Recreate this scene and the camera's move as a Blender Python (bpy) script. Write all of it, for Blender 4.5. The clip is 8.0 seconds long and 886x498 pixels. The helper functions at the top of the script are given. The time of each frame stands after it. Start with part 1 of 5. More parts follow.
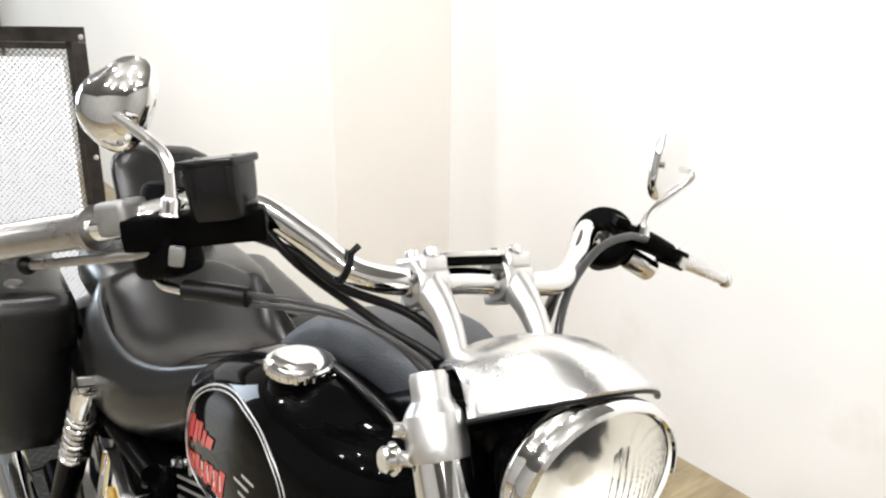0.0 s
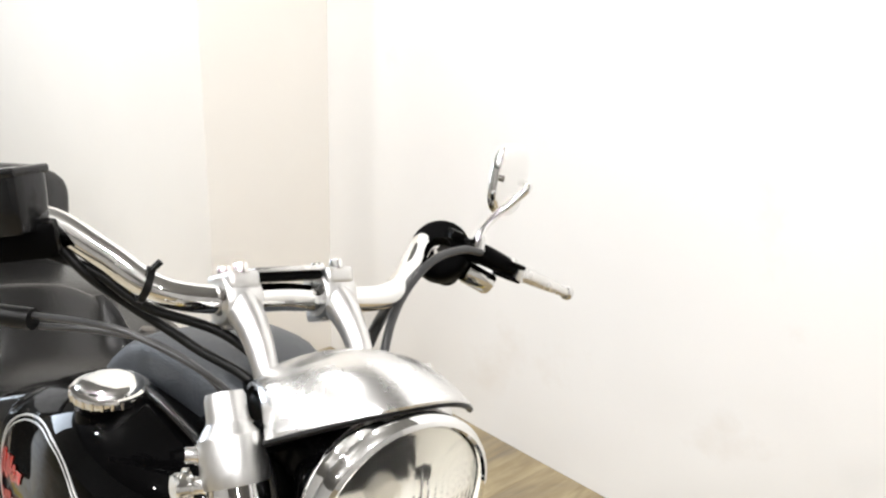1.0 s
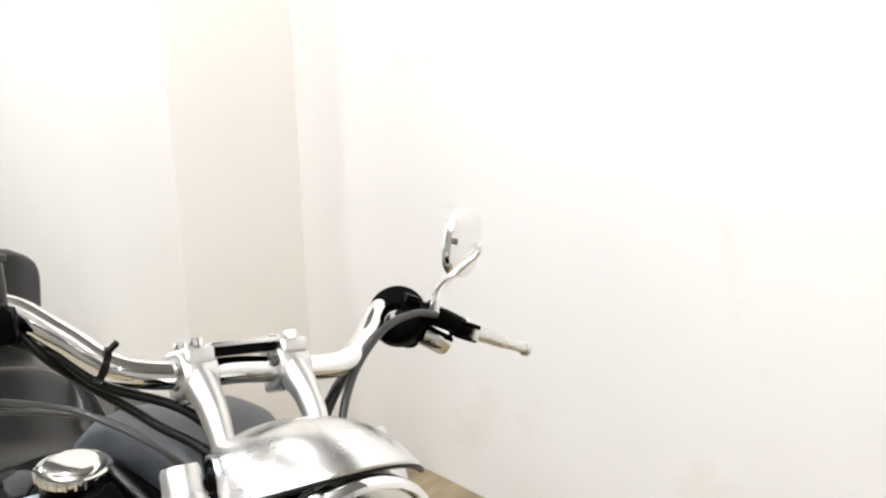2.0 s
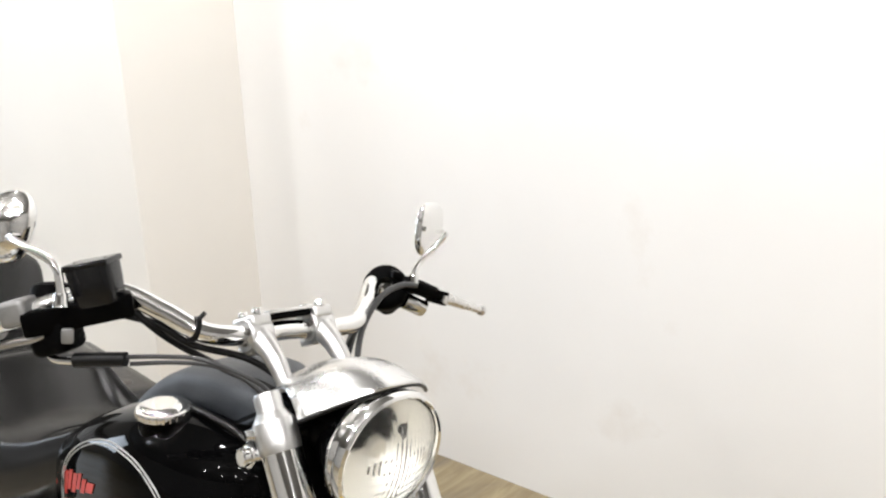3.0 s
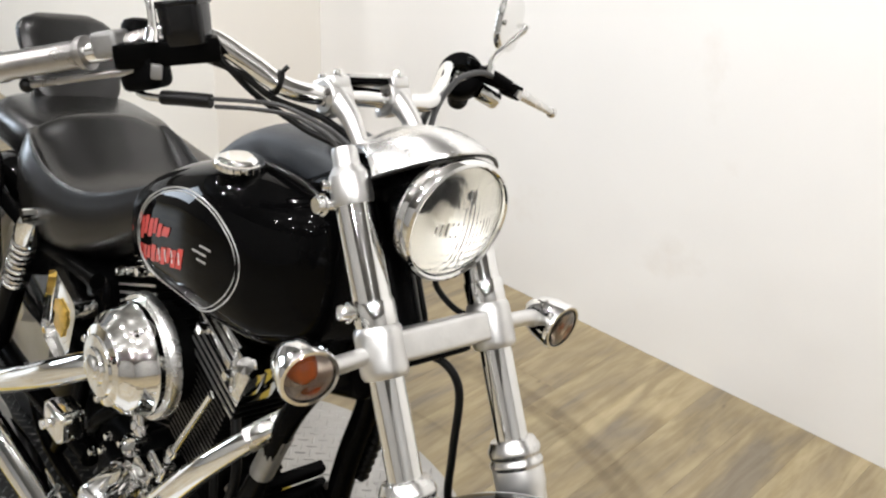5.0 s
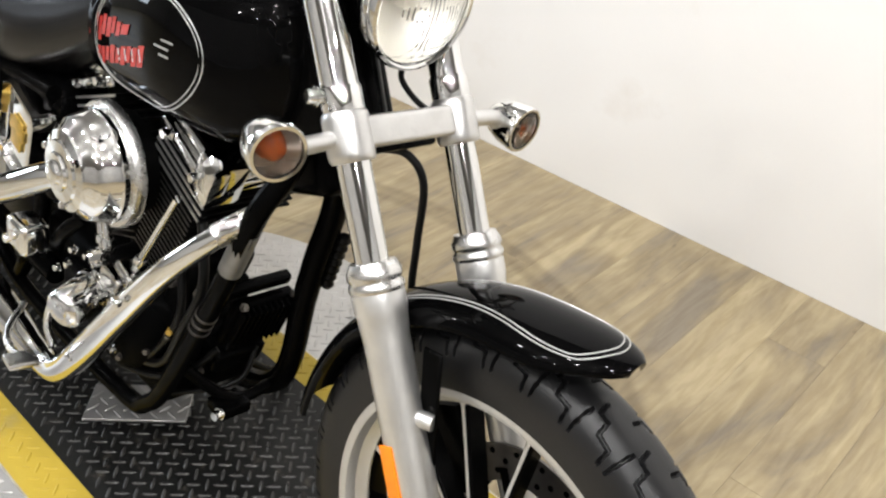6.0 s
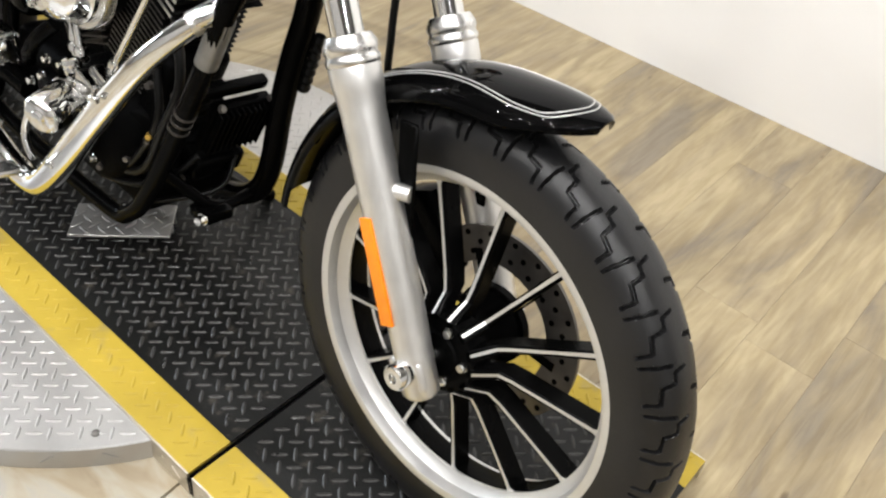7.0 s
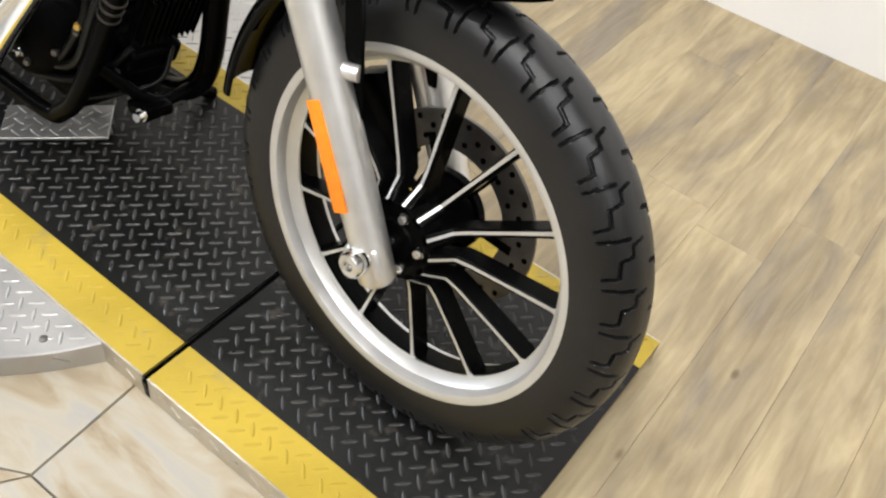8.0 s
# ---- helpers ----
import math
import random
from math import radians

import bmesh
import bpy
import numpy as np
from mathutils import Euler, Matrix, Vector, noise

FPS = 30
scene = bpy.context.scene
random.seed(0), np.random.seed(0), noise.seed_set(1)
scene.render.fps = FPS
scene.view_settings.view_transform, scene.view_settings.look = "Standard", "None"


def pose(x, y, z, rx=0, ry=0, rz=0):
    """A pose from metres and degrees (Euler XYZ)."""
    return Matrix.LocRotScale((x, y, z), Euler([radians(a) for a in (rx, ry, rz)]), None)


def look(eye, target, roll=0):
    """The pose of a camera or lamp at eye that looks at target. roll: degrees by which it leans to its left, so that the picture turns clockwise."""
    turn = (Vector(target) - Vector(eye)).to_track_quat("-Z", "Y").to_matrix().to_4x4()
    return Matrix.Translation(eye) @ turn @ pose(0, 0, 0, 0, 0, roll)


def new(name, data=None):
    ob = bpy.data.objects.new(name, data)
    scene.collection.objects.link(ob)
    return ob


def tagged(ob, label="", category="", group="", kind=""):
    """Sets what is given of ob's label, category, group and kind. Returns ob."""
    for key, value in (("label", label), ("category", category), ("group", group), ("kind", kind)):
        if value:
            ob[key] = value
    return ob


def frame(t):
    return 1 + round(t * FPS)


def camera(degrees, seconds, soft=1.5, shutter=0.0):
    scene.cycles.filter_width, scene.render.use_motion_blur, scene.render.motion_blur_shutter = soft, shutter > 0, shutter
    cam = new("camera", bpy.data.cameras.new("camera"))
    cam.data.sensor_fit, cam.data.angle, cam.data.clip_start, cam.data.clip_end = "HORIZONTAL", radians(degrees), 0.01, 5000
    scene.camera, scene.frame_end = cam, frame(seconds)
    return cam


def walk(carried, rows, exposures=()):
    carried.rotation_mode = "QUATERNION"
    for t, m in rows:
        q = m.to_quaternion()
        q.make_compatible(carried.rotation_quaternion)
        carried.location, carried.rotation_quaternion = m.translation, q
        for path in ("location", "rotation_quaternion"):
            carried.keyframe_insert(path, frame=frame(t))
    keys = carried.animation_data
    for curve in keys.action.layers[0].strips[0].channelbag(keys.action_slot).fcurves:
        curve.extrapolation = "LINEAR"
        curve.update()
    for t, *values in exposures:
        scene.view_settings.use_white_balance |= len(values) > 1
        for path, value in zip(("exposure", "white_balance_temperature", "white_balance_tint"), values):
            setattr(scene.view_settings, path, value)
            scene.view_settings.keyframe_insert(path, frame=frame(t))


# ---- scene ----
cam = camera(54.73, 8.0, soft=2.3)
# seconds, eye x y z, yaw, pitch, roll
ROWS = [
    (0.0, 0.2547, 0.4072, 1.3472, 7.63, -19.04, 0.34),
    (0.5, 0.2858, 0.4155, 1.3281, 5.01, -18.77, 2.68),
    (1.0, 0.3285, 0.4300, 1.3359, 0.71, -17.53, 1.63),
    (1.2, 0.3340, 0.4342, 1.3396, -0.42, -16.86, 1.48),
    (2.3, 0.3686, 0.3472, 1.3706, -0.34, -13.20, -1.65),
    (2.5, 0.3381, 0.2925, 1.4027, -3.07, -13.85, 0.37),
    (3.0, 0.2777, 0.1014, 1.4373, -5.76, -15.13, -2.07),
    (3.5, 0.2218, 0.0361, 1.4373, -3.24, -16.72, 1.17),
    (4.0, 0.2427, 0.0579, 1.4314, -2.89, -17.15, 1.97),
    (4.2, 0.2458, 0.0668, 1.4223, -2.60, -18.22, 1.03),
    (5.3, 0.2412, 0.0576, 1.3425, -3.11, -28.22, 3.99),
    (5.5, 0.2394, 0.0420, 1.3281, -4.08, -29.65, 4.38),
    (6.0, 0.2352, -0.0052, 1.2867, -6.50, -33.71, 5.41),
    (6.5, 0.2282, -0.0621, 1.2453, -8.62, -36.97, 6.93),
    (7.0, 0.2365, -0.1037, 1.2104, -9.45, -41.88, 6.59),
    (7.5, 0.2327, -0.1260, 1.1884, -11.87, -44.80, 8.81),
    (8.0, 0.2349, -0.1109, 1.1666, -15.12, -47.25, 8.79),
]
walk(cam, [(t, pose(x, y, z, 0, 0, yaw) @ pose(0, 0, 0, 90 + pitch, 0, 0) @ pose(0, 0, 0, 0, 0, roll)) for t, x, y, z, yaw, pitch, roll in ROWS],
     [(0.0, -0.32), (1.2, -0.44), (2.5, -0.56), (3.5, -0.6), (4.2, -0.6), (5.5, -0.51), (6.5, -0.34), (8.0, -0.28)])

# ---- the room's own axes: x along the long wall, y through it, z up ----
ROOM = Matrix(((0.688, 0.726, 0, -0.133), (-0.726, 0.688, 0, 3.463), (0, 0, 1, 0), (0, 0, 0, 1)))
FLOOR_Z = -0.055
CEIL_Z = 3.0


def room(x, y, z):
    return ROOM @ Vector((x, y, z))


# ---- world and lamps ----
world = bpy.data.worlds.new("world")
scene.world = world
world.use_nodes = True
world.node_tree.nodes["Background"].inputs[0].default_value = (0.9, 0.93, 1.0, 1)
world.node_tree.nodes["Background"].inputs[1].default_value = 0.03


def area_lamp(name, place, target, sx, sy, watts, color):
    data = bpy.data.lights.new(name, "AREA")
    data.shape, data.size, data.size_y, data.energy, data.color = "RECTANGLE", sx, sy, watts, color
    ob = new(name, data)
    ob.matrix_world = look(place, target)
    return ob


def bulb_lamp(place, watts, color=(0.99, 0.98, 0.975), radius=0.035):
    data = bpy.data.lights.new("bulb_lamp", "POINT")
    data.energy, data.color, data.shadow_soft_size = watts, color, radius
    ob = new("bulb_lamp", data)
    ob.location = place
    return ob


# rows of bare ceiling bulbs over the turntable
for bx, by in ((0.7, -2.6), (1.5, -2.9), (2.3, -2.5), (3.1, -2.9), (3.9, -2.4), (1.1, -3.9), (2.0, -4.2), (2.9, -3.8), (3.8, -4.1),
               (1.9, -1.9), (2.8, -1.75), (4.4, -1.9), (0.9, -1.3), (-1.0, -2.2), (-1.6, -3.0), (-2.2, -2.0), (5.2, -3.2)):
    bulb_lamp(room(bx, by, 2.7), 52)
# daylight from the shop window behind
area_lamp("window_lamp", room(-5.9, -3.6, 1.6), room(1.5, -1.8, 0.8), 1.6, 1.8, 165, (0.78, 0.88, 1.0))


# ---- materials ----
def mat(name, col, rough=0.5, metal=0.0, var=0.12, scale=6.0, bump=0.0, bscale=80.0, rvar=0.1, coat=0.0, stretch=(1, 1, 1), spec=0.5):
    m = bpy.data.materials.new(name)
    m.use_nodes = True
    nt = m.node_tree
    n, li = nt.nodes, nt.links
    p = n["Principled BSDF"]
    p.inputs["Metallic"].default_value = metal
    p.inputs["Coat Weight"].default_value = coat
    p.inputs["Coat Roughness"].default_value = 0.03
    p.inputs["Specular IOR Level"].default_value = spec
    tc = n.new("ShaderNodeTexCoord")
    mp = n.new("ShaderNodeMapping")
    mp.inputs["Scale"].default_value = stretch
    li.new(tc.outputs["Object"], mp.inputs["Vector"])
    a = n.new("ShaderNodeTexNoise")
    a.inputs["Scale"].default_value, a.inputs["Detail"].default_value = scale, 6
    li.new(mp.outputs[0], a.inputs["Vector"])
    ramp = n.new("ShaderNodeValToRGB")
    e = ramp.color_ramp.elements
    e[0].position, e[1].position = 0.3, 0.7
    e[0].color = (*[c * (1 - var) for c in col], 1)
    e[1].color = (*[min(1, c * (1 + var)) for c in col], 1)
    li.new(a.outputs["Fac"], ramp.inputs[0])
    li.new(ramp.outputs[0], p.inputs["Base Color"])
    b = n.new("ShaderNodeTexNoise")
    b.inputs["Scale"].default_value, b.inputs["Detail"].default_value = bscale, 4
    li.new(mp.outputs[0], b.inputs["Vector"])
    r = n.new("ShaderNodeMapRange")
    r.inputs["To Min"].default_value, r.inputs["To Max"].default_value = max(0.0, rough - rvar * rough), min(1, rough + rvar * rough)
    li.new(a.outputs["Fac"], r.inputs["Value"])
    li.new(r.outputs[0], p.inputs["Roughness"])
    if bump:
        bm_ = n.new("ShaderNodeBump")
        bm_.inputs["Strength"].default_value, bm_.inputs["Distance"].default_value = bump, 0.004
        li.new(b.outputs["Fac"], bm_.inputs["Height"])
        li.new(bm_.outputs[0], p.inputs["Normal"])
    return m


MIRRORBOWL = mat("lamp_mirror_bowl", (0.94, 0.92, 0.87), 0.56, 1.0, 0.03, 30)
CHROME = mat("chrome", (0.82, 0.82, 0.81), 0.05, 1.0, 0.03, 3)
SATIN = mat("satin_aluminium", (0.76, 0.755, 0.74), 0.35, 0.88, 0.06, 30, 0.05, 300)
SILVER = mat("silver_paint", (0.72, 0.71, 0.69), 0.36, 0.75, 0.05, 20, 0.02, 200)
BRIGHT = mat("bright_cast_aluminium", (0.7, 0.695, 0.685), 0.36, 1.0, 0.08, 35, 0.08, 160, 0.3)
CABLE = mat("grey_cable_jacket", (0.03, 0.03, 0.031), 0.3, 0.0, 0.2, 40, 0.05, 300)
POLISH = mat("polished_aluminium", (0.74, 0.735, 0.725), 0.27, 1.0, 0.06, 30, 0.03, 120)
BLACK = mat("black_gloss_paint", (0.0015, 0.0015, 0.0016), 0.04, 0.0, 0.1, 4, coat=0.0, spec=0.06)
SATIN_BLACK = mat("satin_black", (0.0015, 0.0015, 0.0015), 0.24, 0.0, 0.2, 30, 0.06, 200, spec=0.03)
WRINKLE = mat("wrinkle_black", (0.0014, 0.0014, 0.0015), 0.46, 0.0, 0.2, 60, 0.3, 500, spec=0.025)
RUBBER = mat("tyre_rubber", (0.0085, 0.0085, 0.009), 0.36, 0.0, 0.3, 9, 0.12, 400, spec=0.42)
HOSE = mat("rubber_hose", (0.003, 0.003, 0.003), 0.36, 0.0, 0.2, 40, 0.05, 300, spec=0.2)
LEATHER = mat("black_leather", (0.005, 0.0048, 0.0046), 0.25, 0.0, 0.3, 9, 0.1, 420, 0.1, spec=0.52)
GREY_LEATHER = mat("grey_leather", (0.045, 0.05, 0.058), 0.45, 0.0, 0.2, 14, 0.3, 420)
RESERVOIR = mat("glossy_black_casting", (0.004, 0.004, 0.0043), 0.16, 0.0, 0.2, 30, 0.04, 200, spec=0.3)
STRIPE = mat("silver_pinstripe", (0.5, 0.5, 0.49), 0.3, 0.4)
AMBER = mat("amber_bulb_glass", (0.42, 0.09, 0.012), 0.12, 0.0, 0.5, 110, 0.3, 300)
RED = mat("red_badge", (0.42, 0.022, 0.016), 0.25, 0.0, 0.15, 40)
GOLD = mat("gold_badge", (0.65, 0.43, 0.1), 0.35, 0.8, 0.2, 60)
ORANGE = mat("orange_reflector", (0.95, 0.25, 0.01), 0.25, 0.0, 0.1, 60, 0.2, 600)
REDPLASTIC = mat("red_plastic", (0.6, 0.02, 0.02), 0.3)
STEEL = mat("dark_steel", (0.16, 0.15, 0.14), 0.38, 0.9, 0.3, 20, 0.05, 200)
WORN_STEEL = mat("worn_dark_steel", (0.035, 0.03, 0.026), 0.4, 0.5, 0.6, 14, 0.1, 120, 0.3)
DISC = mat("brake_disc_steel", (0.35, 0.34, 0.33), 0.28, 1.0, 0.15, 30)
FIN = mat("cylinder_fin_black", (0.0016, 0.0016, 0.0016), 0.4, 0.0, 0.2, 40, 0.1, 300, spec=0.05)
FINEDGE = mat("machined_fin_edge", (0.6, 0.6, 0.59), 0.3, 0.9)
CREAM = mat("cream_wall_paint", (0.84, 0.81, 0.76), 0.55, 0.0, 0.025, 1.2, 0.05, 180)
WALL = mat("white_wall_paint", (0.855, 0.845, 0.83), 0.55, 0.0, 0.03, 1.0, 0.05, 180)
CEILING = mat("grey_ceiling_paint", (0.13, 0.127, 0.122), 0.8, 0.0, 0.1, 2)
DARKWALL = mat("grey_wall_paint", (0.42, 0.412, 0.4), 0.7, 0.0, 0.1, 2)
PLATE_BLACK = mat("black_plate_paint", (0.005, 0.005, 0.0048), 0.42, 0.0, 0.5, 5, 0.12, 150, 0.4, spec=0.28)


def scuffed(m, col, scale, lo, hi):
    """Mixes sparse pale scuffs of their own shape into a material's colour."""
    n, li = m.node_tree.nodes, m.node_tree.links
    p = n["Principled BSDF"]
    base = p.inputs["Base Color"].links[0].from_socket
    tc = n.new("ShaderNodeTexCoord")
    t = n.new("ShaderNodeTexNoise")
    t.inputs["Scale"].default_value, t.inputs["Detail"].default_value, t.inputs["Roughness"].default_value = scale, 9, 0.62
    li.new(tc.outputs["Object"], t.inputs["Vector"])
    r = n.new("ShaderNodeMapRange")
    r.inputs["From Min"].default_value, r.inputs["From Max"].default_value = lo, hi
    li.new(t.outputs["Fac"], r.inputs["Value"])
    mix = n.new("ShaderNodeMix")
    mix.data_type = "RGBA"
    li.new(r.outputs[0], mix.inputs["Factor"])
    li.new(base, mix.inputs["A"])
    mix.inputs["B"].default_value = (*col, 1)
    li.new(mix.outputs["Result"], p.inputs["Base Color"])


scuffed(PLATE_BLACK, (0.09, 0.08, 0.064), 28.0, 0.58, 0.8)
LUG_BLACK = mat("worn_black_lug", (0.034, 0.0335, 0.0315), 0.3, 0.0, 0.5, 25, 0.1, 300, 0.35, spec=0.5)
CAST = mat("grey_cast_metal", (0.24, 0.237, 0.233), 0.42, 0.7, 0.12, 60, 0.1, 300)
PLATE_YELLOW = mat("yellow_plate_paint", (0.45, 0.325, 0.038), 0.46, 0.0, 0.12, 6, 0.08, 120, 0.3, spec=0.3)
PLATE_SILVER = mat("silver_tread_plate", (0.48, 0.475, 0.465), 0.36, 0.8, 0.08, 9, 0.06, 120, 0.3)
SKIRT = mat("dull_worn_aluminium", (0.62, 0.58, 0.5), 0.36, 0.85, 0.2, 12, 0.1, 150, 0.3)
RIM_SILVER = mat("rim_silver_lacquer", (0.66, 0.655, 0.64), 0.38, 0.7, 0.04, 30, 0.03, 300)
scuffed(WALL, (0.74, 0.69, 0.63), 2.0, 0.6, 0.9)
scuffed(PLATE_YELLOW, (0.3, 0.24, 0.1), 9.0, 0.58, 0.75)
scuffed(SKIRT, (0.4, 0.34, 0.24), 12.0, 0.52, 0.72)
SUBFLOOR = mat("subfloor", (0.2, 0.165, 0.115), 0.8)


def wood_mat():
    m = mat("wood_plank_vinyl", (0.4, 0.3, 0.17), 0.38, 0, 0.2, 5, 0.08, 60, 0.2)
    nt = m.node_tree
    n, li = nt.nodes, nt.links
    p = n["Principled BSDF"]
    tc = n.new("ShaderNodeTexCoord")
    info = n.new("ShaderNodeObjectInfo")
    add = n.new("ShaderNodeVectorMath")
    mul = n.new("ShaderNodeVectorMath")
    mul.operation = "SCALE"
    comb = n.new("ShaderNodeCombineXYZ")
    for k in range(3):
        li.new(info.outputs["Random"], comb.inputs[k])
    li.new(comb.outputs[0], mul.inputs[0])
    mul.inputs["Scale"].default_value = 37.0
    li.new(tc.outputs["Object"], add.inputs[0])
    li.new(mul.outputs[0], add.inputs[1])

    def stretched(sx, sy, scale, detail, dist=0.0):
        mp = n.new("ShaderNodeMapping")
        mp.inputs["Scale"].default_value = (sx, sy, 1)
        li.new(add.outputs[0], mp.inputs["Vector"])
        t = n.new("ShaderNodeTexNoise")
        t.inputs["Scale"].default_value, t.inputs["Detail"].default_value, t.inputs["Distortion"].default_value = scale, detail, dist
        t.inputs["Roughness"].default_value = 0.57
        li.new(mp.outputs[0], t.inputs["Vector"])
        return t

    big = stretched(0.9, 3.4, 2.4, 5, 0.6)
    fine = stretched(1.6, 15, 3.4, 9, 0.8)
    cr = n.new("ShaderNodeValToRGB")
    e = cr.color_ramp.elements
    e[0].position, e[0].color = 0.34, (0.25, 0.21, 0.155, 1)
    e[1].position, e[1].color = 0.64, (0.475, 0.39, 0.235, 1)
    x = cr.color_ramp.elements.new(0.48)
    x.color = (0.355, 0.285, 0.175, 1)
    li.new(big.outputs["Fac"], cr.inputs[0])
    fr = n.new("ShaderNodeValToRGB")
    f = fr.color_ramp.elements
    f[0].position, f[0].color = 0.34, (0.7, 0.66, 0.58, 1)
    f[1].position, f[1].color = 0.6, (1, 1, 1, 1)
    li.new(fine.outputs["Fac"], fr.inputs[0])
    mix = n.new("ShaderNodeMix")
    mix.data_type, mix.blend_type = "RGBA", "MULTIPLY"
    mix.inputs["Factor"].default_value = 0.7
    li.new(cr.outputs[0], mix.inputs["A"])
    li.new(fr.outputs[0], mix.inputs["B"])
    # knots
    vo = n.new("ShaderNodeTexVoronoi")
    vo.inputs["Scale"].default_value = 5.0
    mp2 = n.new("ShaderNodeMapping")
    mp2.inputs["Scale"].default_value = (1, 2.0, 1)
    li.new(add.outputs[0], mp2.inputs["Vector"])
    li.new(mp2.outputs[0], vo.inputs["Vector"])
    kr = n.new("ShaderNodeValToRGB")
    k = kr.color_ramp.elements
    k[0].position, k[0].color = 0.03, (0.4, 0.35, 0.3, 1)
    k[1].position, k[1].color = 0.09, (1, 1, 1, 1)
    li.new(vo.outputs["Distance"], kr.inputs[0])
    mix2 = n.new("ShaderNodeMix")
    mix2.data_type, mix2.blend_type = "RGBA", "MULTIPLY"
    mix2.inputs["Factor"].default_value = 0.8
    li.new(mix.outputs["Result"], mix2.inputs["A"])
    li.new(kr.outputs[0], mix2.inputs["B"])
    # dark tyre scuffs in rings round the turntable
    geo = n.new("ShaderNodeNewGeometry")
    off = n.new("ShaderNodeVectorMath")
    off.operation = "SUBTRACT"
    off.inputs[1].default_value = room(1.458, -1.495, FLOOR_Z)
    li.new(geo.outputs["Position"], off.inputs[0])
    dist = n.new("ShaderNodeVectorMath")
    dist.operation = "LENGTH"
    li.new(off.outputs[0], dist.inputs[0])
    rings = n.new("ShaderNodeFloatCurve")
    span = n.new("ShaderNodeMapRange")
    span.inputs["From Min"].default_value, span.inputs["From Max"].default_value = 0.6, 1.4
    li.new(dist.outputs["Value"], span.inputs["Value"])
    cv = rings.mapping.curves[0]
    cv.points[0].location, cv.points[1].location = (0, 0), (1, 0)
    for at, high in ((0.2, 0), (0.222, 0.55), (0.235, 0), (0.5, 0.05), (0.545, 0.9), (0.57, 0.6), (0.6, 0.85), (0.64, 0.0), (0.7, 0.25), (0.73, 0)):
        cv.points.new(at, high)
    rings.mapping.update()
    li.new(span.outputs[0], rings.inputs["Value"])
    wear = n.new("ShaderNodeTexNoise")
    wear.inputs["Scale"].default_value, wear.inputs["Detail"].default_value = 3.5, 6
    li.new(geo.outputs["Position"], wear.inputs["Vector"])
    worn = n.new("ShaderNodeMath")
    worn.operation = "MULTIPLY"
    li.new(rings.outputs[0], worn.inputs[0])
    li.new(wear.outputs["Fac"], worn.inputs[1])
    mix3 = n.new("ShaderNodeMix")
    mix3.data_type, mix3.blend_type = "RGBA", "MULTIPLY"
    li.new(worn.outputs[0], mix3.inputs["Factor"])
    li.new(mix2.outputs["Result"], mix3.inputs["A"])
    mix3.inputs["B"].default_value = (0.36, 0.32, 0.27, 1)
    hsv = n.new("ShaderNodeHueSaturation")
    vr = n.new("ShaderNodeMapRange")
    vr.inputs["To Min"].default_value, vr.inputs["To Max"].default_value = 0.97, 1.03
    li.new(info.outputs["Random"], vr.inputs["Value"])
    li.new(vr.outputs[0], hsv.inputs["Value"])
    li.new(mix3.outputs["Result"], hsv.inputs["Color"])
    li.new(hsv.outputs[0], p.inputs["Base Color"])
    return m


def stone_mat():
    m = mat("flagstone_vinyl", (0.5, 0.42, 0.33), 0.4, 0, 0.25, 4, 0.1, 50, 0.2, stretch=(1, 3, 1))
    nt = m.node_tree
    n, li = nt.nodes, nt.links
    p = n["Principled BSDF"]
    tc = n.new("ShaderNodeTexCoord")
    info = n.new("ShaderNodeObjectInfo")
    mp = n.new("ShaderNodeMapping")
    mp.inputs["Scale"].default_value = (1, 3.2, 1)
    mp.inputs["Rotation"].default_value = (0, 0, 0.5)
    li.new(tc.outputs["Object"], mp.inputs["Vector"])
    t = n.new("ShaderNodeTexNoise")
    t.inputs["Scale"].default_value, t.inputs["Detail"].default_value, t.inputs["Distortion"].default_value = 5, 12, 1.1
    li.new(mp.outputs[0], t.inputs["Vector"])
    cr = n.new("ShaderNodeValToRGB")
    e = cr.color_ramp.elements
    e[0].position, e[0].color = 0.3, (0.3, 0.235, 0.155, 1)
    e[1].position, e[1].color = 0.68, (0.39, 0.375, 0.345, 1)
    for at, col in ((0.4, (0.375, 0.31, 0.21, 1)), (0.46, (0.41, 0.355, 0.26, 1)), (0.55, (0.44, 0.4, 0.32, 1))):
        cr.color_ramp.elements.new(at).color = col
    li.new(t.outputs["Fac"], cr.inputs[0])
    hsv = n.new("ShaderNodeHueSaturation")
    vr = n.new("ShaderNodeMapRange")
    vr.inputs["To Min"].default_value, vr.inputs["To Max"].default_value = 0.85, 1.1
    li.new(info.outputs["Random"], vr.inputs["Value"])
    li.new(vr.outputs[0], hsv.inputs["Value"])
    li.new(cr.outputs[0], hsv.inputs["Color"])
    li.new(hsv.outputs[0], p.inputs["Base Color"])
    return m


WOOD, STONE = wood_mat(), stone_mat()


def glass_mat(name, col, rough=0.02):
    m = bpy.data.materials.new(name)
    m.use_nodes = True
    p = m.node_tree.nodes["Principled BSDF"]
    p.inputs["Base Color"].default_value = (*col, 1)
    p.inputs["Roughness"].default_value = rough
    p.inputs["Transmission Weight"].default_value = 1.0
    p.inputs["IOR"].default_value = 1.45
    return m


GLASS = glass_mat("headlight_glass", (0.98, 0.98, 0.96), 0.17)
SMOKE = glass_mat("smoked_lens", (0.5, 0.42, 0.36), 0.05)


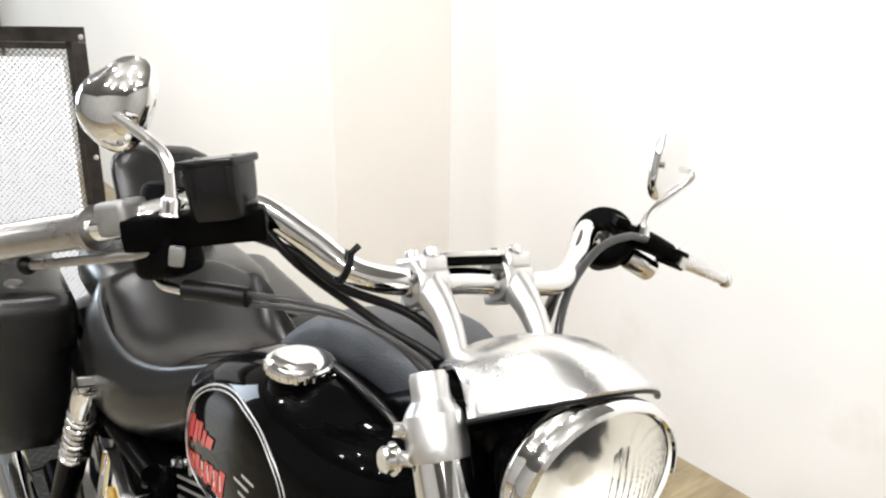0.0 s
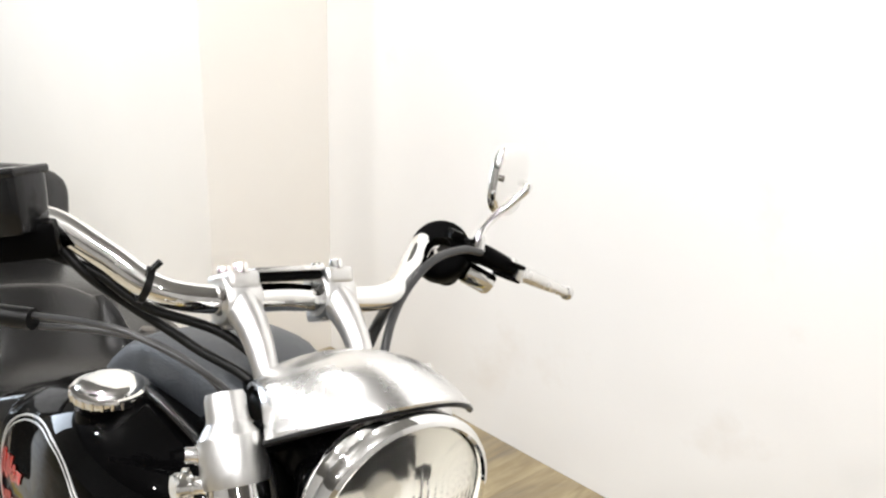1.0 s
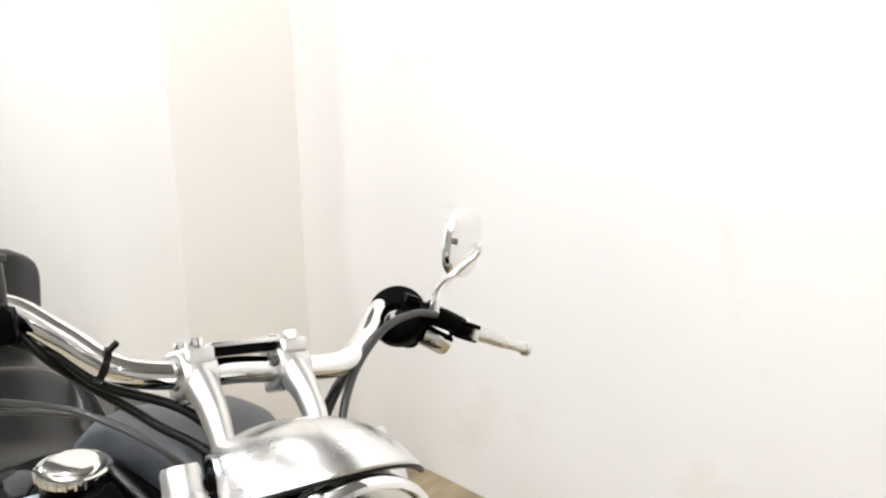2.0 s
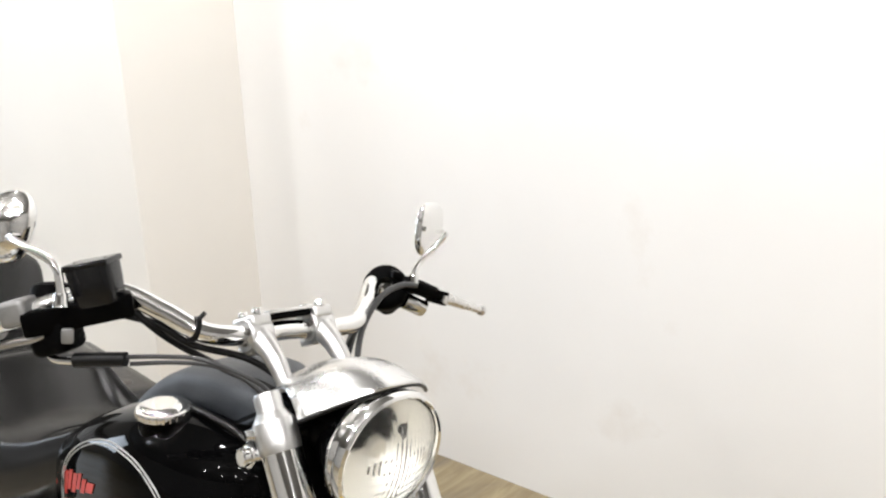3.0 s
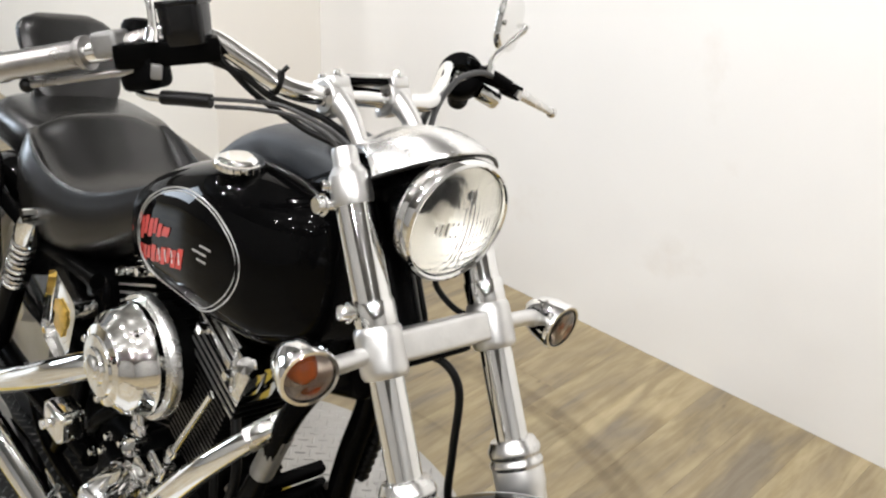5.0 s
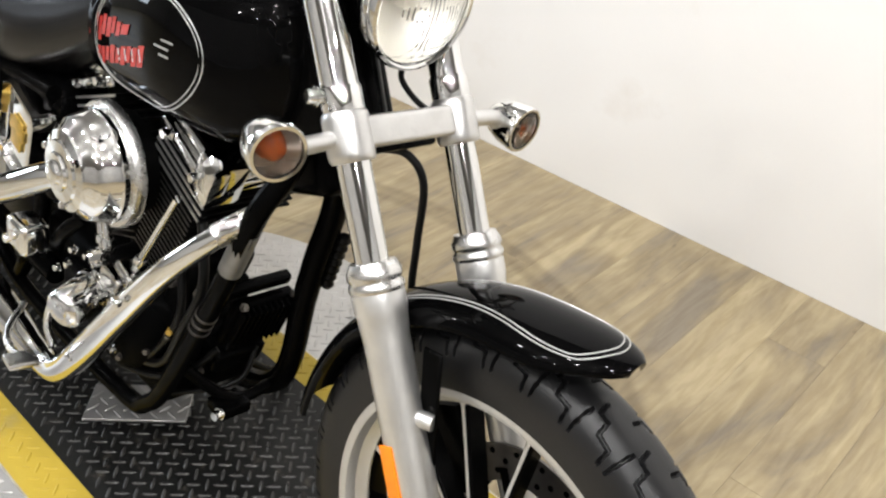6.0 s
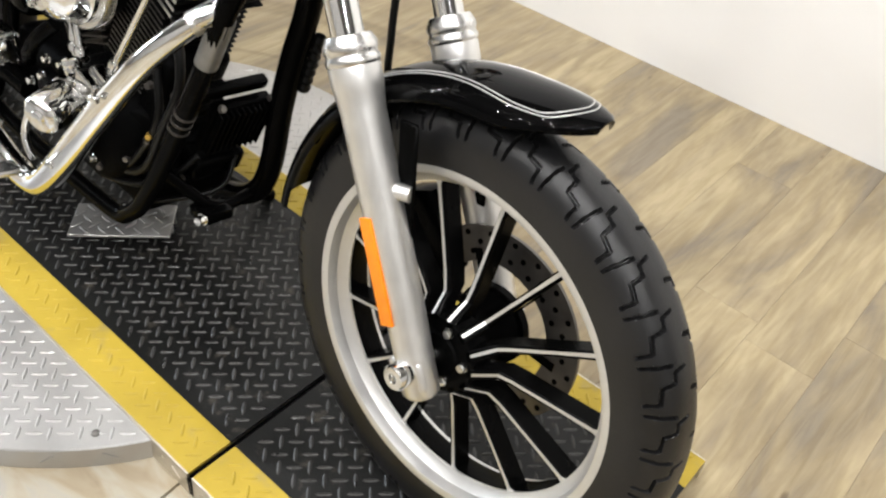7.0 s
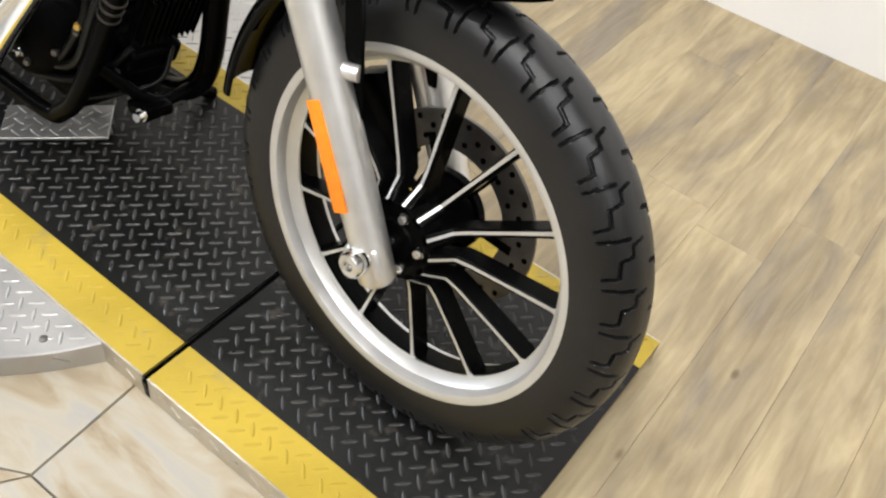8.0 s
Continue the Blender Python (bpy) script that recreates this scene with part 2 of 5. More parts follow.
def glow_mat(name, col, strength):
    m = bpy.data.materials.new(name)
    m.use_nodes = True
    n = m.node_tree.nodes
    p = n["Principled BSDF"]
    p.inputs["Base Color"].default_value = (0.8, 0.8, 0.8, 1)
    p.inputs["Emission Color"].default_value = (*col, 1)
    p.inputs["Emission Strength"].default_value = strength
    return m


LIGHTBOX = glow_mat("light_box_diffuser", (0.93, 0.96, 1.0), 1.1)


# ---- mesh tools ----
def part(name, bm, material, parent=None, label="", smooth=True, angle=40):
    me = bpy.data.meshes.new(name)
    bmesh.ops.recalc_face_normals(bm, faces=bm.faces)
    bm.to_mesh(me)
    bm.free()
    me.materials.append(material)
    if smooth:
        me.shade_smooth()
        me.set_sharp_from_angle(angle=radians(angle))
    ob = new(name, me)
    if parent is not None:
        ob.parent = parent
    if label:
        ob["label"] = label
    return ob


def again(ob, m, parent=None):
    """Another object on the same mesh, at the pose m."""
    o = new(ob.name.split(".")[0], ob.data)
    o.parent = parent if parent is not None else ob.parent
    o.matrix_basis = m
    return o


def spline(pts, steps=8):
    pts = [Vector(p) for p in pts]
    if len(pts) < 3:
        return pts
    q = [2 * pts[0] - pts[1]] + pts + [2 * pts[-1] - pts[-2]]
    out = []
    for i in range(1, len(q) - 2):
        a, b, c, d = q[i - 1:i + 3]
        for k in range(steps):
            t = k / steps
            out.append(0.5 * (2 * b + (c - a) * t + (2 * a - 5 * b + 4 * c - d) * t * t + (3 * b - a - 3 * c + d) * t ** 3))
    out.append(pts[-1])
    return out


def skin(bm, loops, close_u=True, cap=True):
    vs = [[bm.verts.new(p) for p in lp] for lp in loops]
    n = len(vs[0])
    for a, b in zip(vs, vs[1:]):
        for i in range(n if close_u else n - 1):
            j = (i + 1) % n
            bm.faces.new((a[i], a[j], b[j], b[i]))
    if cap and close_u:
        bm.faces.new(vs[0][::-1])
        bm.faces.new(vs[-1])
    return vs


def tube(bm, pts, r, seg=14, smooth=8, cap=True):
    """A round bar along a smooth line; r is one radius or one for each given point."""
    n0 = len(pts)
    path = spline(pts, smooth) if smooth else [Vector(p) for p in pts]
    if isinstance(r, (int, float)):
        rad = [r] * len(path)
    else:
        rad = [float(np.interp(i / (len(path) - 1) * (n0 - 1), range(n0), r)) for i in range(len(path))]
    loops, ref = [], None
    for i, p in enumerate(path):
        d = (path[min(i + 1, len(path) - 1)] - path[max(i - 1, 0)]).normalized()
        if ref is None:
            ref = d.orthogonal().normalized()
        ref = (ref - d * ref.dot(d)).normalized()
        s = d.cross(ref)
        loops.append([p + rad[i] * (math.cos(2 * math.pi * k / seg) * ref + math.sin(2 * math.pi * k / seg) * s) for k in range(seg)])
    skin(bm, loops, True, cap)
    return bm


def lathe(bm, prof, base=(0, 0, 0), axis=(0, 1, 0), seg=48, close=False):
    """Spins rows of (radius, height) round an axis from base."""
    ax = Vector(axis).normalized()
    u = ax.orthogonal().normalized()
    v = ax.cross(u)
    base = Vector(base)
    loops = []
    for k in range(seg):
        c, s = math.cos(2 * math.pi * k / seg), math.sin(2 * math.pi * k / seg)
        loops.append([base + ax * h + (u * c + v * s) * max(r, 1e-4) for r, h in prof])
    vs = [[bm.verts.new(p) for p in lp] for lp in loops]
    m = len(prof)
    for k in range(seg):
        a, b = vs[k], vs[(k + 1) % seg]
        for i in range(m if close else m - 1):
            j = (i + 1) % m
            bm.faces.new((a[i], b[i], b[j], a[j]))
    bmesh.ops.remove_doubles(bm, verts=bm.verts, dist=2e-5) if not close else None
    return bm


def block(bm, size, m=Matrix(), bevel=0.0, seg=2):
    geo = bmesh.ops.create_cube(bm, size=1.0, matrix=m @ Matrix.Diagonal((*size, 1)))
    if bevel:
        es = {e for v in geo["verts"] for e in v.link_edges}
        bmesh.ops.bevel(bm, geom=list(es), offset=bevel, segments=seg, affect="EDGES", profile=0.6)
    return bm


def ring(center, hw, hz_top, hz_bot, n=28, power=2.6, flat=0.0):
    """A rounded cross-section in the y-z plane at center."""
    out = []
    for k in range(n):
        a = 2 * math.pi * k / n
        c, s = math.cos(a), math.sin(a)
        y = hw * math.copysign(abs(c) ** (2 / power), c)
        z = (hz_top if s > 0 else hz_bot) * math.copysign(abs(s) ** (2 / power), s)
        out.append(Vector(center) + Vector((0, y, z)))
    return out


def frame_of(origin, x_axis, z_hint=(0, 0, 1)):
    x = Vector(x_axis).normalized()
    y = Vector(z_hint).cross(x).normalized()
    z = x.cross(y)
    return Matrix(((x.x, y.x, z.x, origin[0]), (x.y, y.y, z.y, origin[1]), (x.z, y.z, z.z, origin[2]), (0, 0, 0, 1)))


def bolt(bm, place, axis, r=0.008, h=0.008, hexed=True):
    lathe(bm, [(0, h), (r * 0.85, h), (r, h * 0.8), (r, 0), (r * 1.25, 0), (r * 1.25, -0.002), (0, -0.002)], place, axis, 6 if hexed else 16)
    return bm


# ---- the room ----
def room_box(name, x0, x1, y0, y1, z0, z1, material, label, bevel=0.0):
    bm = bmesh.new()
    block(bm, (x1 - x0, y1 - y0, z1 - z0), pose((x0 + x1) / 2, (y0 + y1) / 2, (z0 + z1) / 2), bevel)
    ob = part(name, bm, material, None, smooth=False)
    ob.matrix_world = ROOM
    return tagged(ob, label, name.split("_")[0], kind="structure")


room_box("wall_north", -0.043, 7.0, 0.034, 0.154, FLOOR_Z - 0.05, CEIL_Z, WALL, "plain white painted long wall behind the motorcycle")
room_box("wall_west", -6.12, -0.044, -0.454, 0.154, FLOOR_Z - 0.05, CEIL_Z, CREAM, "warm white painted wall standing forward of the long wall", 0.006)
# unseen walls added to close the room; their grey tones the reflections
room_box("wall_east", 7.0, 7.12, -7.0, 0.12, FLOOR_Z - 0.05, CEIL_Z, DARKWALL, "unseen plain grey end wall added to tone the reflections")
room_box("wall_south", -6.12, 7.12, -7.12, -7.0, FLOOR_Z - 0.05, CEIL_Z, DARKWALL, "unseen plain grey wall added across the open side to tone the reflections")
# end wall with the shop window
for y0, y1, z0, z1 in ((-2.7, -0.48, FLOOR_Z - 0.05, CEIL_Z), (-7.0, -4.5, FLOOR_Z - 0.05, CEIL_Z), (-4.5, -2.7, FLOOR_Z - 0.05, 0.6), (-4.5, -2.7, 2.6, CEIL_Z)):
    room_box("wall_window_side", -6.12, -6.0, y0, y1, z0, z1, DARKWALL, "plain grey painted wall round the shop window")
room_box("ceiling", -6.12, 7.12, -7.12, 0.12, CEIL_Z, CEIL_Z + 0.1, CEILING, "plain grey painted ceiling")
floor = room_box("floor", -6.1, 7.1, -7.1, 0.1, FLOOR_Z - 0.1, FLOOR_Z - 0.012, SUBFLOOR, "light weathered wood plank flooring beside flagstone vinyl")

# planks run straight at the long wall
PW, PL = 0.152, 1.22


def plank_mesh(length):
    bm = bmesh.new()
    block(bm, (length - 0.0005, PW - 0.0003, 0.010), pose(0, 0, 0.0), 0.0005, 1)
    return part("plank", bm, WOOD, floor, smooth=False)


rng = random.Random(4)
whole = None
for i in range(int(6.6 / PW)):
    x = -1.5 + PW * (i + 0.5)
    y = 0.032 - PL * (0.15 + 0.8 * rng.random())
    first = True
    top = 0.032
    low = -5.2 if x > 2.75 else -1.6
    while top > low:
        bottom = y if first else top - PL
        bottom = max(bottom, low)
        length = top - bottom
        if length < 0.02:
            break
        if abs(length - PL) < 1e-6:
            if whole is None:
                whole = plank_mesh(PL)
                ob = whole
            else:
                ob = again(whole, Matrix())
        else:
            ob = plank_mesh(length)
        ob.matrix_basis = pose(x, (top + bottom) / 2, FLOOR_Z - 0.005, 0, 0, 90)
        top, first = bottom, False

# the rest of the flooring, out towards the walls
bm = bmesh.new()
rng = random.Random(9)
for i in range(int(13 / PW)):
    x = -6.0 + PW * (i + 0.5)
    y = -0.01 - PL * rng.random()
    top = -0.01
    while top > -6.95:
        bottom = max(y, -6.95)
        cy = (top + bottom) / 2
        if not (-1.45 < x < 5.0 and cy > -1.7) and not (2.7 < x < 5.0 and cy > -5.0) and not (-1.3 < x < 2.8 and cy > -4.3):
            block(bm, (PW - 0.0006, top - bottom - 0.0006, 0.006), pose(x, cy, FLOOR_Z - 0.0065))
        top, y = bottom, y - PL
part("plank_field", bm, WOOD, floor, smooth=False)["kind"] = "stuff"

# flagstones on the near side: rows of uneven quads with dark joints
rng = random.Random(11)


FIXED_CORNERS = {(8, 0): (2.06, -1.6), (8, 1): (2.088, -2.01), (7, 1): (1.72, -2.21), (9, 1): (2.56, -2.0)}


def corner(i, j):
    if (i, j) in FIXED_CORNERS:
        return FIXED_CORNERS[i, j]
    r = random.Random(i * 131 + j * 17 + 5)
    return -1.7 + i * 0.46 + r.uniform(-0.1, 0.1) + (0.2 if j % 2 else 0), -1.6 - j * 0.36 + r.uniform(-0.08, 0.08)


for i in range(9):
    for j in range(9):
        c = [corner(i, j), corner(i + 1, j), corner(i + 1, j + 1), corner(i, j + 1)]
        cx, cy = sum(p[0] for p in c) / 4, sum(p[1] for p in c) / 4
        if cx > 2.7:
            continue
        bm = bmesh.new()
        top = []
        for k in range(4):
            a, b = c[k], c[(k + 1) % 4]
            for f in (0.0, 0.33, 0.66):
                px, py = a[0] + (b[0] - a[0]) * f, a[1] + (b[1] - a[1]) * f
                d = math.hypot(px - cx, py - cy)
                w = 0.0009 + (rng.uniform(0, 0.0012) if f else 0.0005)
                top.append((px + (cx - px) / d * w - cx, py + (cy - py) / d * w - cy))
        lo = [bm.verts.new((px, py, -0.008)) for px, py in top]
        hi = [bm.verts.new((px * 0.995, py * 0.995, 0.0)) for px, py in top]
        bm.faces.new(hi)
        for k in range(len(top)):
            q = (k + 1) % len(top)
            bm.faces.new((lo[k], lo[q], hi[q], hi[k]))
        ob = part("flagstone", bm, STONE, floor, smooth=False)
        ob.matrix_basis = pose(min(cx, 99), cy, FLOOR_Z)


# ---- turntable and tread-plate platform ----
LUG_L, LUG_W, LUG_H, LUG_P = 0.029, 0.0064, 0.002, 0.0248


def lug_places(x0, x1, y0, y1, inside=None):
    """Places of the tread lugs, set diagonally: x, y and the turn of each."""
    step = LUG_P * 0.70711
    n = int((x1 - x0 + y1 - y0) / step / 2) + 3
    out = []
    for i in range(-n, n):
        for j in range(-n, n):
            x, y = (x0 + x1) / 2 + (i + j) * step, (y0 + y1) / 2 + (j - i) * step
            if x0 <= x <= x1 and y0 <= y <= y1 and (inside is None or inside(x, y)):
                out.append((x, y, 45 if (i + j) % 2 else -45))
    return out


def lug(bm, x=0.0, y=0.0, turn=0.0, z=0.0):
    c, s = math.cos(math.radians(turn)), math.sin(math.radians(turn))

    def vert(u, w, h):
        px, py = u * LUG_L, w * LUG_W
        return bm.verts.new((x + c * px - s * py, y + s * px + c * py, z + h))

    low = [vert(u, w, 0) for u, w in ((-0.5, 0.0), (-0.3, 0.42), (0.0, 0.5), (0.3, 0.42), (0.5, 0), (0.3, -0.42), (0, -0.5), (-0.3, -0.42))]
    l, t, r, b = [vert(u, w, LUG_H) for u, w in ((-0.34, 0), (0.0, 0.2), (0.34, 0), (0, -0.2))]
    for f in ((low[0], low[1], l), (low[1], low[2], t, l), (low[2], low[3], r, t), (low[3], low[4], r), (low[4], low[5], r),
              (low[5], low[6], b, r), (low[6], low[7], l, b), (low[7], low[0], l), (l, t, r), (l, r, b)):
        bm.faces.new(f)


def lug_part(name, material, parent, places, z):
    bm = bmesh.new()
    for x, y, turn in places:
        lug(bm, x, y, turn, z)
    ob = part(name, bm, material, parent, smooth=False)
    ob["kind"] = "stuff"
    return ob


def single_lugs(material, parent, places, z):
    first = None
    for x, y, turn in places:
        m = pose(x, y, z, 0, 0, turn)
        if first is None:
            bm = bmesh.new()
            lug(bm)
            first = part("tread_lug", bm, material, parent, smooth=False)
            first.matrix_basis = m
        else:
            again(first, m)


platform = tagged(new("vehicle_turntable"), "tread-plate turntable platform painted black with yellow edge strips", "platform")
platform.matrix_world = ROOM @ pose(0, 0, 0)
DX, DY, DR = 1.458, -1.495, 0.63
YN0, YN1, YF0, YF1, XF, XS = -1.806, -1.723, -1.256, -1.183, 2.698, 2.108
# disc with a tread-plate rim
bm = bmesh.new()
lathe(bm, [(0.001, -0.006), (DR - 0.002, -0.006), (DR, -0.008), (DR, FLOOR_Z + 0.001), (0.001, FLOOR_Z + 0.001)], (DX, DY, 0), (0, 0, 1), 160)
disc = part("disc", bm, PLATE_SILVER, platform, "bare silver tread-plate disc")
lug_part("tread_pattern", PLATE_SILVER, disc, lug_places(DX - DR, DX + DR, DY - DR, DY + DR, lambda x, y: math.hypot(x - DX, y - DY) < DR - 0.015 and not YN0 - 0.012 < y < YF1 + 0.012), -0.006)
bm = bmesh.new()
for k in range(40):
    a = 2 * math.pi * k / 40
    block(bm, (0.003, 0.028, 0.0045), pose(DX, DY, -0.03) @ pose(0, 0, 0, 0, 0, 360 * k / 40) @ pose(DR, 0, 0, 40 if k % 2 else -40, 0, 0))
part("rim_pattern", bm, PLATE_SILVER, disc, smooth=False)["kind"] = "stuff"
for ang in (-38, -64, -95, -130, 40, 64, 100):
    bm = bmesh.new()
    bolt(bm, (DX + 0.6 * math.cos(radians(ang)), DY + 0.6 * math.sin(radians(ang)), -0.005), (0, 0, 1), 0.006, 0.003, False)
    part("screw", bm, STEEL, disc)


def deck(x0, x1, name):
    bm = bmesh.new()
    block(bm, (x1 - x0, YF0 - YN1, 0.005), pose((x0 + x1) / 2, (YF0 + YN1) / 2, -0.0025))
    d = part(name, bm, PLATE_BLACK, platform, "worn black painted tread plate", smooth=False)
    near = x1 > 2.5
    spots = lug_places(x0 + 0.012, x1 - 0.012, YN1 + 0.012, YF0 - 0.012)
    single_lugs(LUG_BLACK, d, [p for p in spots if p[0] > 2.42], 0)
    lug_part("tread_pattern", LUG_BLACK, d, [p for p in spots if p[0] <= 2.42], 0)
    for y0, y1 in ((YN0, YN1 - 0.0004), (YF0 + 0.0004, YF1)):
        bm = bmesh.new()
        block(bm, (x1 - x0, y1 - y0, 0.005), pose((x0 + x1) / 2, (y0 + y1) / 2, -0.0025))
        e = part("edge_strip", bm, PLATE_YELLOW, platform, "yellow painted tread-plate edge strip", smooth=False)
        spots = lug_places(x0 + 0.012, x1 - 0.012, y0 + 0.011, y1 - 0.008)
        if near and y0 < -1.5:
            single_lugs(PLATE_YELLOW, e, spots, 0)
        else:
            lug_part("tread_pattern", PLATE_YELLOW, e, spots, 0)
        # folded skirt down to the floor
        yo = YN0 if y0 < -1.5 else YF1
        sgn = -1 if y0 < -1.5 else 1
        bm = bmesh.new()
        skin(bm, [[Vector((x, yo + sgn * dy, z)) for dy, z in ((0.0002, -0.0005), (0.0002, FLOOR_Z + 0.001), (0.0055, FLOOR_Z + 0.001), (0.003, -0.0005))] for x in (x0, x1)])
        for k in range(int((x1 - x0) / 0.043)):
            lean = 40 if k % 2 else -40
            block(bm, (0.022, 0.003, 0.005), pose(x0 + 0.02 + 0.043 * k, yo + sgn * 0.0042, (FLOOR_Z - 0.002) / 2) @ pose(0, 0, 0, 0, lean, 0))
        part("skirt", bm, SKIRT, platform, "dull bare metal folded edge", smooth=False)


deck(XS + 0.006, XF, "front_deck")
deck(0.2, XS - 0.006, "main_deck")
deck(-0.6, 0.188, "rear_deck")
bm = bmesh.new()
block(bm, (0.012, YF1 - YN0, 0.02), pose(XS, (YF1 + YN0) / 2, -0.018))
block(bm, (0.012, 0.004, 0.042), pose(XS, YN0 - 0.004, -0.03), 0.001, 1)
part("seam_strip", bm, SATIN_BLACK, platform, "dark gap between deck plates", smooth=False)


# ---- steel framed mesh screen with light behind it ----
def mesh_screen():
    thing = tagged(new("mesh_screen"), "dark steel framed expanded-metal screen in front of a bright light box", "screen")
    W, H = 1.1, 1.186
    thing.matrix_world = pose(-1.185, 2.93, FLOOR_Z) @ pose(0, 0, 0, 0, 0, 4)
    fw = 0.045
    for nm, sx, sz, cx, cz in (("frame_rail", W, fw, -W / 2, H - fw / 2), ("frame_rail", W, fw, -W / 2, fw / 2), ("frame_post", fw, H - 2 * fw - 0.002, -fw / 2, H / 2), ("frame_post", fw, H - 2 * fw - 0.002, -W + fw / 2, H / 2)):
        bm = bmesh.new()
        block(bm, (sx, 0.004, sz), pose(cx, -0.02, cz), 0.001, 1)
        inner = 0.036
        if nm == "frame_post":
            block(bm, (0.024, 0.03, sz), pose(cx + (-1 if cx > -W / 2 else 1) * inner, 0.006, cz))
        else:
            block(bm, (sx - 2 * fw, 0.03, 0.02), pose(cx, 0.006, cz + (-1 if cz > H / 2 else 1) * inner))
        part(nm, bm, WORN_STEEL, thing, smooth=False)
    for cx in (-0.03, -W + 0.03):
        for cz in (0.03, H * 0.33, H * 0.66, H - 0.03):
            bm = bmesh.new()
            bolt(bm, (cx + 0.018, -0.022, cz), (0, -1, 0), 0.007, 0.005, False)
            part("rivet", bm, SATIN, thing)
    # expanded metal strands
    bm = bmesh.new()
    px, pz = 0.019, 0.0093
    nx, nz = int((W - 2 * fw - 0.04) / px), int((H - 2 * fw - 0.02) / pz)
    for j in range(nz):
        z0 = fw + 0.01 + j * pz
        for i in range(nx):
            x0 = -W + fw + 0.02 + (i + (0.5 if j % 2 else 0)) * px
            for x1 in (x0 - px / 2, x0 + px / 2):
                a, b = Vector((x0, 0.0, z0)), Vector((x1, 0.002, z0 + pz))
                d = (b - a).normalized()
                s = Vector((d.z, 0, -d.x)) * 0.0014
                o = Vector((0, 0.0035, 0))
                vs = [bm.verts.new(q) for q in (a - s, a + s, b + s, b - s, a - s + o, b - s + o)]
                bm.faces.new(vs[:4])
                bm.faces.new((vs[0], vs[3], vs[5], vs[4]))
    g = part("metal_mesh", bm, STEEL, thing, "fine expanded-metal mesh", smooth=False)
    g["kind"] = "stuff"
    bm = bmesh.new()
    block(bm, (W - 0.2, 0.02, H - 0.2), pose(-W / 2 - 0.02, 0.05, H / 2), 0.004)
    part("light_panel", bm, LIGHTBOX, thing, "glowing white light panel")


mesh_screen()

# block of tread plate under the frame
bm = bmesh.new()
block(bm, (0.2, 0.1, 0.006), pose(0, 0, 0.022), 0.001, 1)
block(bm, (0.2, 0.006, 0.018), pose(0, 0.02, 0.01))
block(bm, (0.2, 0.006, 0.018), pose(0, -0.01, 0.01))
for x, y, turn in lug_places(-0.09, 0.09, -0.04, 0.04):
    lug(bm, x, y, turn, 0.025)
stand = part("support_block", bm, PLATE_SILVER, None, smooth=False)
stand.matrix_world = pose(-0.2, 1.285, 0.0012) @ pose(0, 0, 0, 0, 0, -1)
tagged(stand, "small folded silver tread-plate block standing on the black deck", "block")


# ---- motorcycle: x forward, y to its left, z up, from the front axle; it leans on its stand ----
BIKE = Matrix(((0.64663, 0.75363, 0.11790, 0.4036), (-0.76280, 0.63886, 0.09995, 0.6801), (0.0, -0.15456, 0.98798, 0.3258), (0, 0, 0, 1)))
bike = tagged(new("motorcycle"), "black cruiser motorcycle with chrome engine leaning on its stand", "motorcycle")
bike.matrix_world = BIKE


def made(name, material, fn, parent=bike, label="", **kw):
    bm = bmesh.new()
    fn(bm)
    return part(name, bm, material, parent, label, **kw)


# ---- front wheel ----
def tyre_profile(R, half, rim, n=44):
    """Outline of a tyre section: from one bead over the crown to the other, as (radius, y)."""
    out = []
    for k in range(n + 1):
        a = math.pi * k / n
        c, s = math.cos(a), math.sin(a)
        y = -half * math.copysign(abs(c) ** 0.8, c) * (0.82 + 0.18 * abs(s) ** 0.5)
        r = rim + (R - rim) * abs(s) ** 0.62
        out.append((r, y))
    return out


SLASH = ((-0.003, 0.024), (-0.006, 0.06))
STAIR = ((0.003, 0.006), (0.006, 0.021), (0.019, 0.022), (0.022, 0.039), (0.042, 0.042), (0.044, 0.061))
HUB = Vector((0.0075, 0.0065, 0.0097))


def seg_dist(px, py, a, b):
    dx, dy = b[0] - a[0], b[1] - a[1]
    t = max(0.0, min(1.0, ((px - a[0]) * dx + (py - a[1]) * dy) / (dx * dx + dy * dy)))
    return math.hypot(px - a[0] - t * dx, py - a[1] - t * dy)


